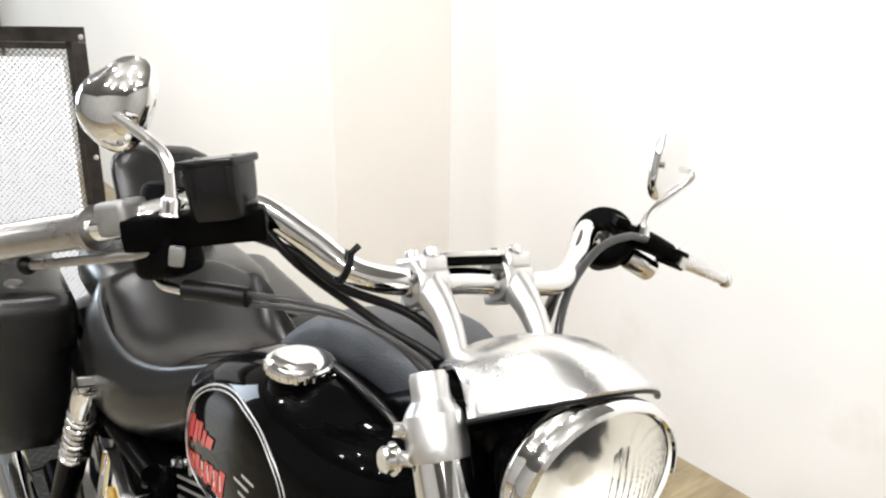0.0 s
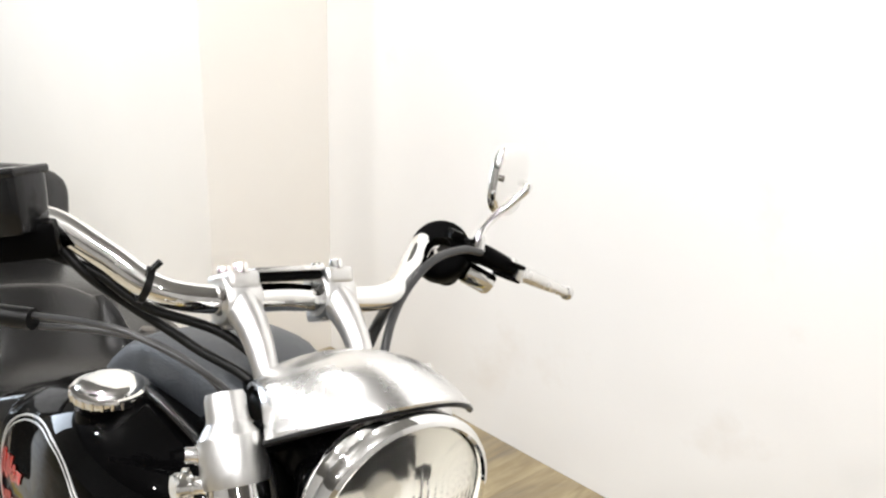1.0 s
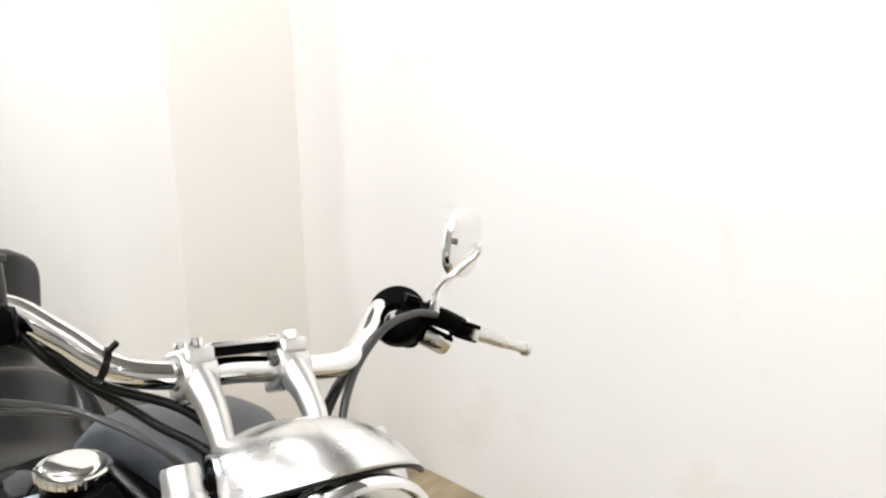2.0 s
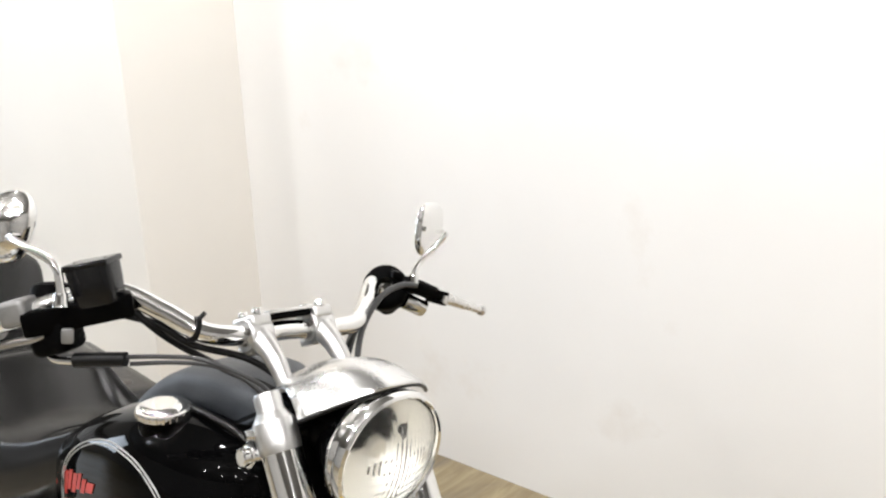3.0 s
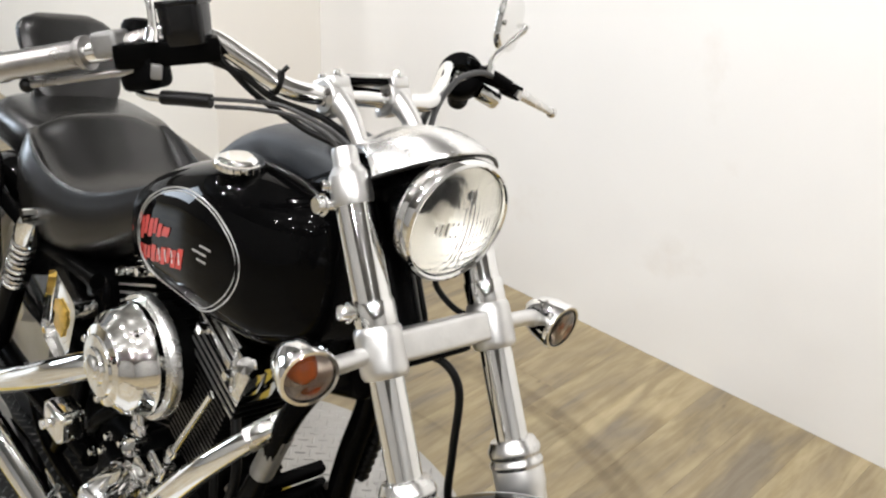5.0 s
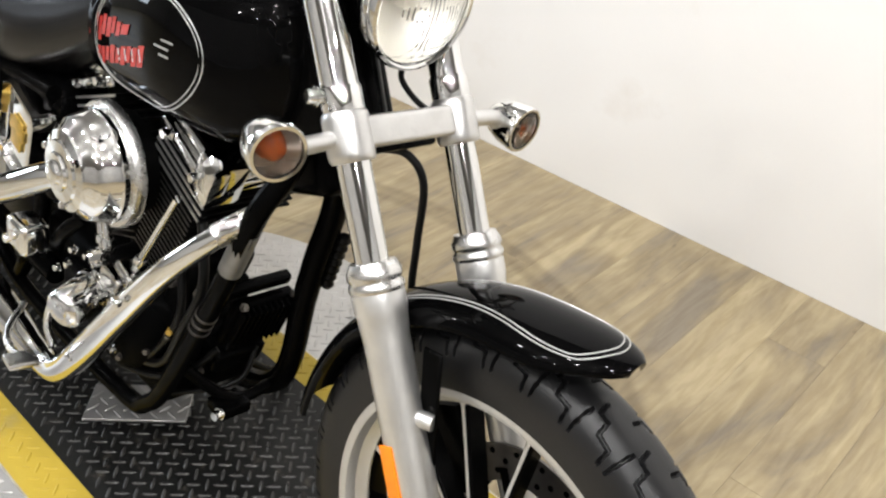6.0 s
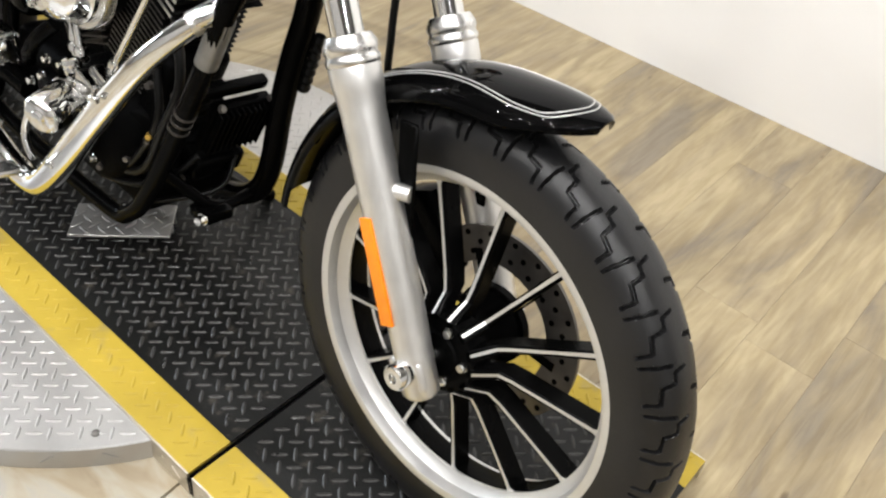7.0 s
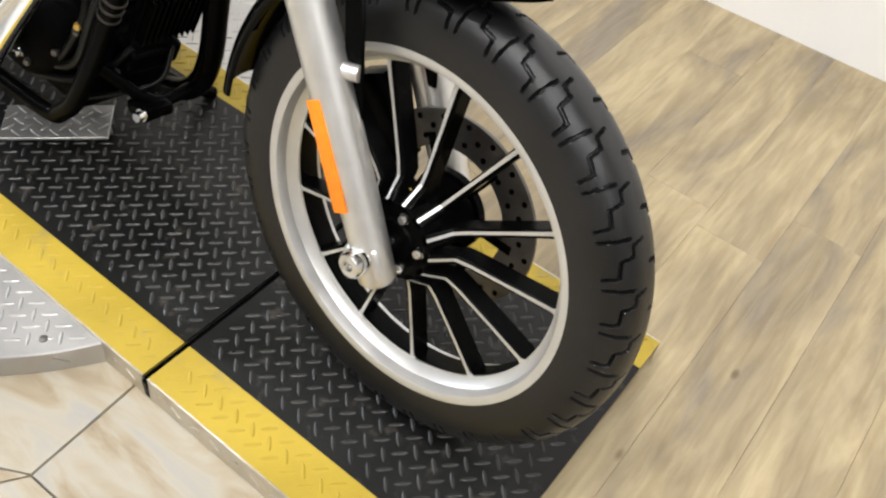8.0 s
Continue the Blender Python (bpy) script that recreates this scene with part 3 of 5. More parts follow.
def tyre(bm, R, half, rim, seg=1518, repeat=33, n=140):
    prof = tyre_profile(R, half, rim, n)
    arc = [0.0]
    for p, q in zip(prof, prof[1:]):
        arc.append(arc[-1] + math.dist(p, q))
    mid = arc[-1] / 2
    per = seg // repeat
    step = 2 * math.pi * R / seg
    pitch = step * per
    depth = []
    for k in range(per):
        row = []
        for i, (r, y) in enumerate(prof):
            w = arc[i] - mid
            s = pitch - k * step + (0 if w < 0 else pitch / 2)
            d = min(seg_dist(s + o, abs(w), a, b) for o in (-2 * pitch, -pitch, 0, pitch) for z in (SLASH, STAIR) for a, b in zip(z, z[1:])) if abs(w) < 0.07 else 1
            row.append(0.008 * max(0.0, min(1.0, (0.0024 - d) / 0.0009)))
        depth.append(row)
    out = []
    for i in range(len(prof)):
        p, q = prof[max(i - 1, 0)], prof[min(i + 1, len(prof) - 1)]
        g = math.dist(p, q)
        out.append(((q[1] - p[1]) / g, -(q[0] - p[0]) / g))
    loops = []
    for k in range(seg):
        a = 2 * math.pi * k / seg
        c, s = math.cos(a), math.sin(a)
        row = depth[k % per]
        loops.append([Vector(((r - row[i] * out[i][0]) * c, y - row[i] * out[i][1], (r - row[i] * out[i][0]) * s)) for i, (r, y) in enumerate(prof)])
    vs = [[bm.verts.new(p) for p in lp] for lp in loops]
    for k in range(seg):
        a, b = vs[k], vs[(k + 1) % seg]
        for i in range(len(prof) - 1):
            bm.faces.new((a[i], b[i], b[i + 1], a[i + 1]))


RIM_R = 0.2595
wheel = made("front_wheel", SATIN_BLACK, lambda bm: lathe(bm, [(0.004, -0.06), (0.03, -0.06), (0.032, -0.056), (0.056, -0.056), (0.058, -0.052), (0.058, -0.02), (0.045, -0.01), (0.045, 0.03), (0.055, 0.045), (0.014, 0.05)], seg=48), label="black hub")
made("tyre", RUBBER, lambda bm: tyre(bm, 0.3349, 0.052, RIM_R - 0.006), wheel, "black rubber tyre with stepped tread grooves", angle=30)
rim = made("rim", RIM_SILVER, lambda bm: lathe(bm, [(0.2605, -0.043), (0.2625, -0.041), (0.261, -0.034), (0.25, -0.012), (0.229, -0.01), (0.228, -0.0145), (0.2335, -0.0175), (0.2415, -0.0265), (0.2435, -0.036), (0.2455, -0.0415), (0.252, -0.0438)], seg=160, close=True), wheel, "machined silver rim lip", angle=25)
made("rim_lip", RIM_SILVER, lambda bm: lathe(bm, [(0.2605, 0.043), (0.2625, 0.041), (0.261, 0.034), (0.25, 0.03), (0.237, 0.03), (0.237, 0.037), (0.252, 0.0425)], seg=160, close=True), rim)
made("barrel", SATIN_BLACK, lambda bm: lathe(bm, [(0.2495, -0.0112), (0.243, 0.006), (0.2495, 0.0302), (0.235, 0.0302), (0.229, 0.02), (0.2285, -0.0095)], seg=120, close=True), rim, "black rim barrel")



SPOKE = ((0.05, -0.056, 0.0105), (0.058, -0.056, 0.0095), (0.066, -0.046, 0.0085), (0.08, -0.028, 0.0072), (0.1, -0.0235, 0.0062), (0.17, -0.0165, 0.0055), (0.222, -0.012, 0.0062), (0.234, -0.011, 0.008))


def spoke(bm):
    """A deep narrow blade that steps out to the hub face."""
    skin(bm, [[Vector((r, y + 0.03, -w)), Vector((r, y + 0.0025, -w)), Vector((r, y, -w * 0.7)), Vector((r, y, w * 0.7)), Vector((r, y + 0.0025, w)), Vector((r, y + 0.03, w))] for r, y, w in SPOKE])


def spoke_edge(bm):
    rows = []
    for r, y, w in SPOKE[1:]:
        w = 0.0022 if r < 0.215 else (0.0028 if r < 0.23 else 0.008)
        rows.append([Vector((r, y + 0.002, 0.0012 - w)), Vector((r, y - 0.0007, 0.0012 - w)), Vector((r, y - 0.0007, 0.0012 + w)), Vector((r, y + 0.002, 0.0012 + w))])
    skin(bm, rows)


PHI = 87.6
s0 = made("spoke", SATIN_BLACK, spoke, wheel, smooth=False)
e0 = made("spoke_edge", RIM_SILVER, spoke_edge, wheel, "machined silver spoke edge", smooth=False)
for k in range(13):
    m = pose(0, 0, 0, 0, -(PHI - k * 360 / 13), 0)
    if k == 0:
        s0.matrix_basis, e0.matrix_basis = m, m
    else:
        again(s0, m), again(e0, m)
for k in range(5):
    a = radians(180 - 100 + 72 * k)
    made("hub_bolt", CHROME, lambda bm: bolt(bm, (0.041 * math.cos(a), -0.056, 0.041 * math.sin(a)), (0, -1, 0), 0.0065, 0.006, False), wheel)
brake = made("brake_disc", STEEL, lambda bm: lathe(bm, [(0.094, 0.055), (0.146, 0.055), (0.146, 0.06), (0.094, 0.06)], seg=80, close=True), wheel, "steel brake disc with black plugs for its drilled holes")
# black plugs on the disc face paint in the dark of the drilled holes
for k in range(20):
    a = 2 * math.pi * k / 20
    for q, rr in ((0, 0.136), (0.5, 0.122), (1, 0.108)):
        b = a + q * math.pi / 10
        made("drilled_hole", SATIN_BLACK, lambda bm: lathe(bm, [(0.0001, 0.0), (0.003, 0.0), (0.0042, 0.0007), (0.0042, -0.002), (0.0001, -0.002)], (rr * math.cos(b), 0.0545, rr * math.sin(b)), (0, -1, 0), 10), brake)
made("disc_carrier", SATIN_BLACK, lambda bm: lathe(bm, [(0.04, 0.05), (0.06, 0.05), (0.06, 0.062), (0.04, 0.062)], seg=40, close=True), wheel)
arm = made("carrier_arm", SATIN_BLACK, lambda bm: block(bm, (0.06, 0.006, 0.014), pose(0.082, 0.0565, 0)), wheel)
for k in range(1, 6):
    again(arm, pose(0, 0, 0, 0, 60 * k, 0))

# ---- fork ----
wheel.matrix_basis = Matrix.Translation(HUB)
YM = -0.006
K = Vector((-0.4805, -0.011, 0.877))


def on_fork(z, y):
    return Vector((-0.548 * z, y - 0.0125 * z, z))


def fork_leg(y):
    s = -1 if y < 0 else 1
    leg = made("fork_leg", SATIN, lambda bm: lathe(bm, [(0.0, -0.045), (0.02, -0.043), (0.0255, -0.036), (0.0262, 0.02), (0.0272, 0.08), (0.028, 0.2), (0.0285, 0.34), (0.031, 0.366), (0.0325, 0.374), (0.0325, 0.392), (0.032, 0.396), (0, 0.396)], on_fork(0, y), K, 40), label="satin aluminium fork slider")
    made("seal_cap", POLISH, lambda bm: lathe(bm, [(0.0, 0.396), (0.0325, 0.396), (0.034, 0.399), (0.034, 0.404), (0.0318, 0.407), (0.0318, 0.41), (0.0335, 0.413), (0.0335, 0.42), (0.028, 0.431), (0.0, 0.433)], on_fork(0, y), K, 40), leg, "polished fork seal cap")
    made("fork_tube", CHROME, lambda bm: lathe(bm, [(0.0, 0.43), (0.0205, 0.43), (0.0205, 0.78), (0, 0.78)], on_fork(0, y), K, 36), leg, "chrome fork tube")
    made("tube_cover", CHROME, lambda bm: lathe(bm, [(0.0, 0.606), (0.0242, 0.606), (0.025, 0.609), (0.025, 0.632), (0.0242, 0.635), (0.0226, 0.635), (0.0226, 0.752), (0, 0.753)], on_fork(0, y), K, 40), leg, "chrome fork tube cover", angle=25)
    made("top_clamp", BRIGHT, lambda bm: lathe(bm, [(0.0, 0.748), (0.0228, 0.746), (0.0238, 0.75), (0.0244, 0.757), (0.0242, 0.772), (0.023, 0.781), (0.0185, 0.788), (0.016, 0.791), (0.0152, 0.795), (0.0152, 0.808), (0.0135, 0.8125), (0.008, 0.813), (0.008, 0.809), (0.0, 0.809)], on_fork(0, y), K, 36), leg, "cast silver fork top clamp", angle=25)
    made("pinch_bolt", CHROME, lambda bm: bolt(bm, on_fork(0.672, y + s * 0.024) + Vector((-0.012, 0, 0)), (-0.3, s, 0), 0.006, 0.007, False), leg)
    made("side_bolt", CHROME, lambda bm: [tube(bm, [on_fork(0.65, y + s * 0.01) + Vector((-0.014, 0, 0)), on_fork(0.65, y + s * 0.03) + Vector((-0.022, 0, 0))], 0.007, 12, 0), bolt(bm, on_fork(0.65, y + s * 0.03) + Vector((-0.022, 0, 0)), (-0.1, s, 0), 0.0105, 0.009, False)], leg)
    made("lower_bolt", CHROME, lambda bm: [tube(bm, [on_fork(0.546, y + s * 0.01) + Vector((-0.004, 0, 0)), on_fork(0.546, y + s * 0.03) + Vector((-0.01, 0, 0))], 0.008, 12, 0), bolt(bm, on_fork(0.546, y + s * 0.03) + Vector((-0.01, 0, 0)), (-0.3, s, 0), 0.0095, 0.01, False)], leg)
    made("lower_clamp", BRIGHT, lambda bm: lathe(bm, [(0.0, 0.548), (0.025, 0.548), (0.0275, 0.552), (0.0282, 0.558), (0.0282, 0.598), (0.0272, 0.604), (0.0245, 0.607), (0.0, 0.607)], on_fork(0, y), K, 36), leg, "silver lower clamp")
    # caliper lugs and axle boss
    made("lug", SATIN, lambda bm: [tube(bm, [on_fork(0.219, y) + Vector((0.01, 0, 0)), on_fork(0.219, y) + Vector((0.045, -s * 0.012, 0.004))], 0.0105, 14, 0)], leg)
    made("reflector", ORANGE, lambda bm: block(bm, (0.145, 0.005, 0.022), frame_of(on_fork(0.12, y + s * 0.0285) + Vector((-0.006, 0, 0)), (-0.4805, 0, 0.877), (0.877, 0, 0.48)), 0.002, 2), leg, "orange reflector")
    return leg


leg_r = fork_leg(-0.084)
fork_leg(0.0935)
made("axle_cap", SATIN, lambda bm: block(bm, (0.058, 0.034, 0.05), pose(0.0, -0.086, -0.01) @ pose(0, 0, 0, 0, -28.7, 0), 0.01, 3), leg_r, "satin axle clamp")
made("front_axle", CHROME, lambda bm: [tube(bm, [(0, -0.112, 0), (0.0075, 0.12, 0.0097)], 0.0125, 20, 0), lathe(bm, [(0, 0.018), (0.006, 0.018), (0.007, 0.024), (0.016, 0.024), (0.0185, 0.02), (0.0185, 0.0), (0, 0)], (0, -0.104, 0), (0, -1, 0), 24), lathe(bm, [(0.014, 0), (0.02, 0.0), (0.02, 0.006), (0.014, 0.006)], (0, -0.066, 0), (0, -1, 0), 30)], label="chrome axle nut")

# lower fork bridge with indicator stalks
made("fork_bridge", BRIGHT, lambda bm: block(bm, (0.046, 0.15, 0.038), pose(*on_fork(0.508, YM / 2)) @ pose(0, 0, 0, 0, -28.7, 0), 0.007, 3), label="satin silver lower fork bridge")
made("fork_bridge_underside", SATIN_BLACK, lambda bm: block(bm, (0.07, 0.1, 0.03), pose(*(on_fork(0.485, YM / 2) + Vector((-0.03, 0, 0)))) @ pose(0, 0, 0, 0, -28.7, 0), 0.006, 2))
made("steering_head", SATIN_BLACK, lambda bm: [tube(bm, [(-0.335, YM, 0.46), (-0.455, YM, 0.69)], 0.034, 24, 0), block(bm, (0.12, 0.11, 0.22), pose(-0.44, YM, 0.55) @ pose(0, 0, 0, 0, -28.7, 0), 0.02, 3)], label="black frame neck")
made("top_yoke", SATIN_BLACK, lambda bm: block(bm, (0.07, 0.15, 0.025), pose(*(on_fork(0.672, YM) + Vector((-0.02, 0, 0)))) @ pose(0, 0, 0, 0, -28.7, 0), 0.006, 2))


def indicator(s):
    y0, y1 = s * 0.118 + YM / 2, s * 0.168 + YM / 2
    c = Vector((-0.274, -0.196 if s < 0 else 0.214, 0.497 - s * 0.011))
    ax = Vector((0.96, -0.2, -0.05)) if s < 0 else Vector((0.98, 0.05, -0.1))
    small = 0.9
    body = made("indicator", CHROME, lambda bm: lathe(bm, [(r * small, h * small) for r, h in ((0, -0.052), (0.016, -0.049), (0.028, -0.036), (0.035, -0.015), (0.0375, 0.008), (0.0375, 0.014), (0.036, 0.0175), (0.032, 0.0175), (0.031, 0.01), (0.024, -0.008), (0.0, -0.02))], c, ax, 36), label="chrome bullet indicator with smoked amber lens")
    made("lens", SMOKE, lambda bm: lathe(bm, [(r * small, h * small) for r, h in ((0.0, 0.0225), (0.016, 0.0215), (0.027, 0.018), (0.0315, 0.013), (0.03, 0.011), (0.0, 0.0145))], c, ax, 36), body, "smoked lens").visible_shadow = False
    made("amber_bulb", AMBER, lambda bm: lathe(bm, [(0.0, 0.009), (0.007, 0.0085), (0.0115, 0.005), (0.0138, -0.001), (0.0135, -0.006), (0.0, -0.012)], c, ax, 24), body, "amber bulb")
    made("stalk", BRIGHT, lambda bm: tube(bm, [on_fork(0.506, y0 - s * 0.02), on_fork(0.504, y1), c + Vector((-0.02, -s * 0.02, 0.0))], [0.0105, 0.0105, 0.012], 16, 4), body)
    return body


indicator(-1), indicator(1)

# ---- headlight and visor ----
LC, LA = Vector((-0.285, 0.0028, 0.6496)), Vector((0.992, -0.03, -0.125)).normalized()
LS = 0.935


def lamp_prof(rows):
    return [(r * LS, h * LS) for r, h in rows]


lamp = made("headlight", BLACK, lambda bm: lathe(bm, lamp_prof([(0.0, -0.112), (0.026, -0.108), (0.046, -0.094), (0.06, -0.068), (0.069, -0.04), (0.074, -0.018), (0.07, -0.018), (0.0, -0.1)]), LC, LA, 56), label="round headlight with chrome bezel")
made("bezel", CHROME, lambda bm: lathe(bm, lamp_prof([(0.07, -0.032), (0.0765, -0.031), (0.0795, -0.027), (0.0795, -0.018), (0.0775, -0.0155), (0.0775, -0.012), (0.0822, -0.01), (0.083, -0.003), (0.081, 0.003), (0.0775, 0.005), (0.075, 0.003), (0.074, -0.006)]), LC, LA, 72, True), lamp, "chrome bezel with a stepped rim")


def lamp_glass(bm):
    """A domed pane with upright flutes on its inner face."""
    u = LA.orthogonal().normalized()
    side = Vector((0, 1, 0))
    upv = side.cross(LA) * -1
    N, S = 22, 72
    for face, flip in ((0, 1), (1, -1)):
        rows = []
        for i in range(N + 1):
            r = 0.0735 * LS * i / N
            row = []
            for k in range(S):
                a = 2 * math.pi * k / S
                y, z = r * math.cos(a), r * math.sin(a)
                h = 0.02 * (1 - (r / (0.0735 * LS)) ** 2) + 0.0005
                if face:
                    h -= 0.0035 + 0.0009 * math.cos(y / 0.0068 * 2 * math.pi) * (1 if abs(z) < 0.055 else 0.3) + (0.0004 * math.cos(z / 0.012 * 2 * math.pi) if z < -0.01 else 0)
                row.append(bm.verts.new(LC + LA * h + side * y + upv * z))
            rows.append(row)
        for a, b in zip(rows, rows[1:]):
            for k in range(S):
                q = (k + 1) % S
                bm.faces.new((a[k], b[k], b[q], a[q]) if flip > 0 else (a[q], b[q], b[k], a[k]))
        if face == 0:
            rim0 = rows[-1]
        else:
            for k in range(S):
                q = (k + 1) % S
                bm.faces.new((rim0[k], rows[-1][k], rows[-1][q], rim0[q]))
    bmesh.ops.remove_doubles(bm, verts=bm.verts, dist=1e-6)


made("lens", GLASS, lamp_glass, lamp, "fluted clear glass lens").visible_shadow = False
made("reflector", MIRRORBOWL, lambda bm: lathe(bm, lamp_prof([(0.01, -0.068), (0.03, -0.058), (0.05, -0.04), (0.064, -0.02), (0.072, -0.004)]), LC, LA, 56), lamp, "mirror bowl")
made("bulb_shield", MIRRORBOWL, lambda bm: lathe(bm, lamp_prof([(0, -0.02), (0.012, -0.022), (0.014, -0.03), (0.014, -0.05), (0.008, -0.062)]), LC, LA, 24), lamp)


def visor_pt(t, a, drop=0.0):
    """A point of the visor sheet: t from the yoke to the front edge, a from the right side to the left."""
    half = 0.05 + 0.032 * t ** 0.9
    bend = abs(a) ** 2.2
    back = (0.066 if a < 0 else 0.031) * bend * t
    fall = (0.02 + 0.023 * t if a < 0 else 0.015 + 0.012 * t) * bend
    crest = 0.0012 * math.exp(-((a + 0.25 - 0.3 * t) / 0.16) ** 2) * math.sin(math.pi * t)
    return Vector((-0.44 + 0.157 * t - back, 0.003 + half * a, 0.712 + 0.034 * math.sin(math.pi * 0.78 * t) - fall + crest - drop))


def visor(bm):
    """Sheet that rises from the fork yoke and flares over the lamp."""
    vt = [[bm.verts.new(visor_pt(i / 20, -1 + k / 16)) for k in range(33)] for i in range(21)]
    vl = [[bm.verts.new(visor_pt(i / 20, -1 + k / 16, 0.0035)) for k in range(33)] for i in range(21)]
    for vv in (vt, vl):
        for a, b in zip(vv, vv[1:]):
            for k in range(32):
                bm.faces.new((a[k], a[k + 1], b[k + 1], b[k]))
    for k in range(32):
        bm.faces.new((vt[0][k], vt[0][k + 1], vl[0][k + 1], vl[0][k]))
        bm.faces.new((vt[-1][k], vt[-1][k + 1], vl[-1][k + 1], vl[-1][k]))
    for i in range(20):
        bm.faces.new((vt[i][0], vt[i + 1][0], vl[i + 1][0], vl[i][0]))
        bm.faces.new((vt[i][-1], vt[i + 1][-1], vl[i + 1][-1], vl[i][-1]))


made("headlight_visor", POLISH, visor, label="silver metal headlight visor", angle=60)


def visor_lip(bm):
    tube(bm, [visor_pt(0.985, -1 + k / 16, 0.0045) for k in range(33)], 0.0028, 8, 0)


made("visor_lip", HOSE, visor_lip, label="black rubber visor lip")
made("lamp_mount", SATIN_BLACK, lambda bm: block(bm, (0.12, 0.09, 0.045), pose(-0.375, YM, 0.672), 0.012, 3))

# ---- handlebar ----
BARZ = 0.745
BY = 0.016
bar_pts = [(-0.75, -0.36, 0.717), (-0.69, -0.322, 0.74), (-0.626, -0.272, 0.768), (-0.6, -0.225, 0.79), (-0.58, -0.17, 0.797), (-0.548, -0.13, 0.776), (-0.518, -0.095, 0.753), (-0.506, -0.045, 0.745),
           (-0.505, 0.016, 0.744), (-0.506, 0.075, 0.738), (-0.515, 0.14, 0.735), (-0.544, 0.186, 0.747), (-0.578, 0.228, 0.768), (-0.603, 0.262, 0.764), (-0.64, 0.31, 0.74), (-0.72, 0.4, 0.69)]
bar = made("handlebar", CHROME, lambda bm: tube(bm, bar_pts, 0.0128, 20, 8), label="chrome handlebar swept back")


def riser(s):
    y = BY + s * 0.048
    r = made("riser", BRIGHT, lambda bm: tube(bm, [(-0.422, y, 0.655), (-0.432, y, 0.69), (-0.443, y, 0.7085), (-0.466, y, 0.73), (-0.494, y, 0.744)], [0.0105, 0.0105, 0.011, 0.0135, 0.017], 20, 6), bar, "silver riser")
    lean = pose(-0.502, y, BARZ) @ pose(0, 0, 0, 0, -22, 0)
    made("clamp", BRIGHT, lambda bm: [lathe(bm, [(0.0128, -0.0165), (0.0195, -0.0165), (0.0215, -0.0135), (0.0215, 0.0135), (0.0195, 0.0165), (0.0128, 0.0165)], (-0.502, y, BARZ), (0, 1, 0), 30, True), block(bm, (0.046, 0.029, 0.016), lean @ pose(-0.002, 0, 0.016), 0.005, 3), block(bm, (0.03, 0.026, 0.014), lean @ pose(-0.012, 0, -0.018), 0.005, 2)], bar, "silver bar clamp")
    for dx in (-0.018, 0.014):
        made("clamp_bolt", CHROME, lambda bm: bolt(bm, lean @ Vector((dx, 0, 0.024)), (0.37 * -1, 0, 0.93), 0.0062, 0.007, False), bar)
    made("clamp_pin", STEEL, lambda bm: bolt(bm, lean @ Vector((0.012, -0.0165, 0.004)), (0, -1, 0), 0.004, 0.002, False), bar)
    return r


riser(-1), riser(1)
made("clamp_bridge", POLISH, lambda bm: block(bm, (0.026, 0.07, 0.005), pose(-0.507, BY, BARZ + 0.0235) @ pose(0, 0, 0, 0, -22, 0), 0.002, 2), bar)
made("clamp_bridge_underside", SATIN_BLACK, lambda bm: block(bm, (0.022, 0.066, 0.007), pose(-0.505, BY, BARZ + 0.0175) @ pose(0, 0, 0, 0, -22, 0), 0.002, 1), bar)


def control(s):
    """Grip, switch box, perch, lever and mirror of one side; s is -1 on the right."""
    ax = Vector((-0.11, -0.076, -0.045)).normalized() if s < 0 else Vector((-0.08, 0.09, -0.05)).normalized()
    g0 = Vector((-0.64, -0.284, 0.762)) if s < 0 else Vector((-0.64, 0.31, 0.74))
    grip = made("grip", DISC if s < 0 else WRINKLE, lambda bm: lathe(bm, [(0.0, 0.13), (0.014, 0.13), (0.0185, 0.126), (0.0185, 0.118), (0.0165, 0.114), (0.0165, 0.012), (0.02, 0.008), (0.02, 0.0), (0, 0)], g0, ax, 28), bar, "dull metal grip" if s < 0 else "black rubber grip")
    if s < 0:
        made("switch_box", WRINKLE, lambda bm: [block(bm, (0.05, 0.046, 0.058), frame_of(Vector((-0.604, -0.234, 0.757)), ax), 0.014, 4), lathe(bm, [(0, 0.01), (0.012, 0.0095), (0.021, 0.006), (0.024, 0.0), (0.024, -0.012), (0, -0.012)], (-0.625, -0.228, 0.797), (-0.2, 0.1, 1), 28)], bar, "black switch housing")
        made("switch_button", CAST, lambda bm: block(bm, (0.007, 0.013, 0.018), frame_of(Vector((-0.566, -0.236, 0.757)), (0.85, -0.5, 0.0)), 0.003, 2), bar, "silver switch button")
    else:
        made("switch_box", WRINKLE, lambda bm: lathe(bm, [(0.0132, -0.022), (0.028, -0.022), (0.0335, -0.018), (0.0355, -0.01), (0.0355, 0.012), (0.0335, 0.019), (0.027, 0.023), (0.0132, 0.023)], (-0.588, 0.268, 0.758), ax, 36, True), bar, "round black switch housing")
        made("switch_lever", SATIN_BLACK, lambda bm: [block(bm, (0.018, 0.02, 0.012), frame_of(Vector((-0.562, 0.262, 0.785)), (0.3, 0.9, -0.3)), 0.004, 2), block(bm, (0.014, 0.016, 0.012), frame_of(Vector((-0.553, 0.275, 0.772)), (0.3, 0.9, -0.3)), 0.004, 2)], bar)
    made("switch_collar", CAST, lambda bm: block(bm, (0.034, 0.034, 0.03), frame_of(g0 - ax * 0.03 + Vector((0, 0, 0.006)), ax), 0.007, 3), bar, "silver throttle collar")
    return grip


control(-1), control(1)


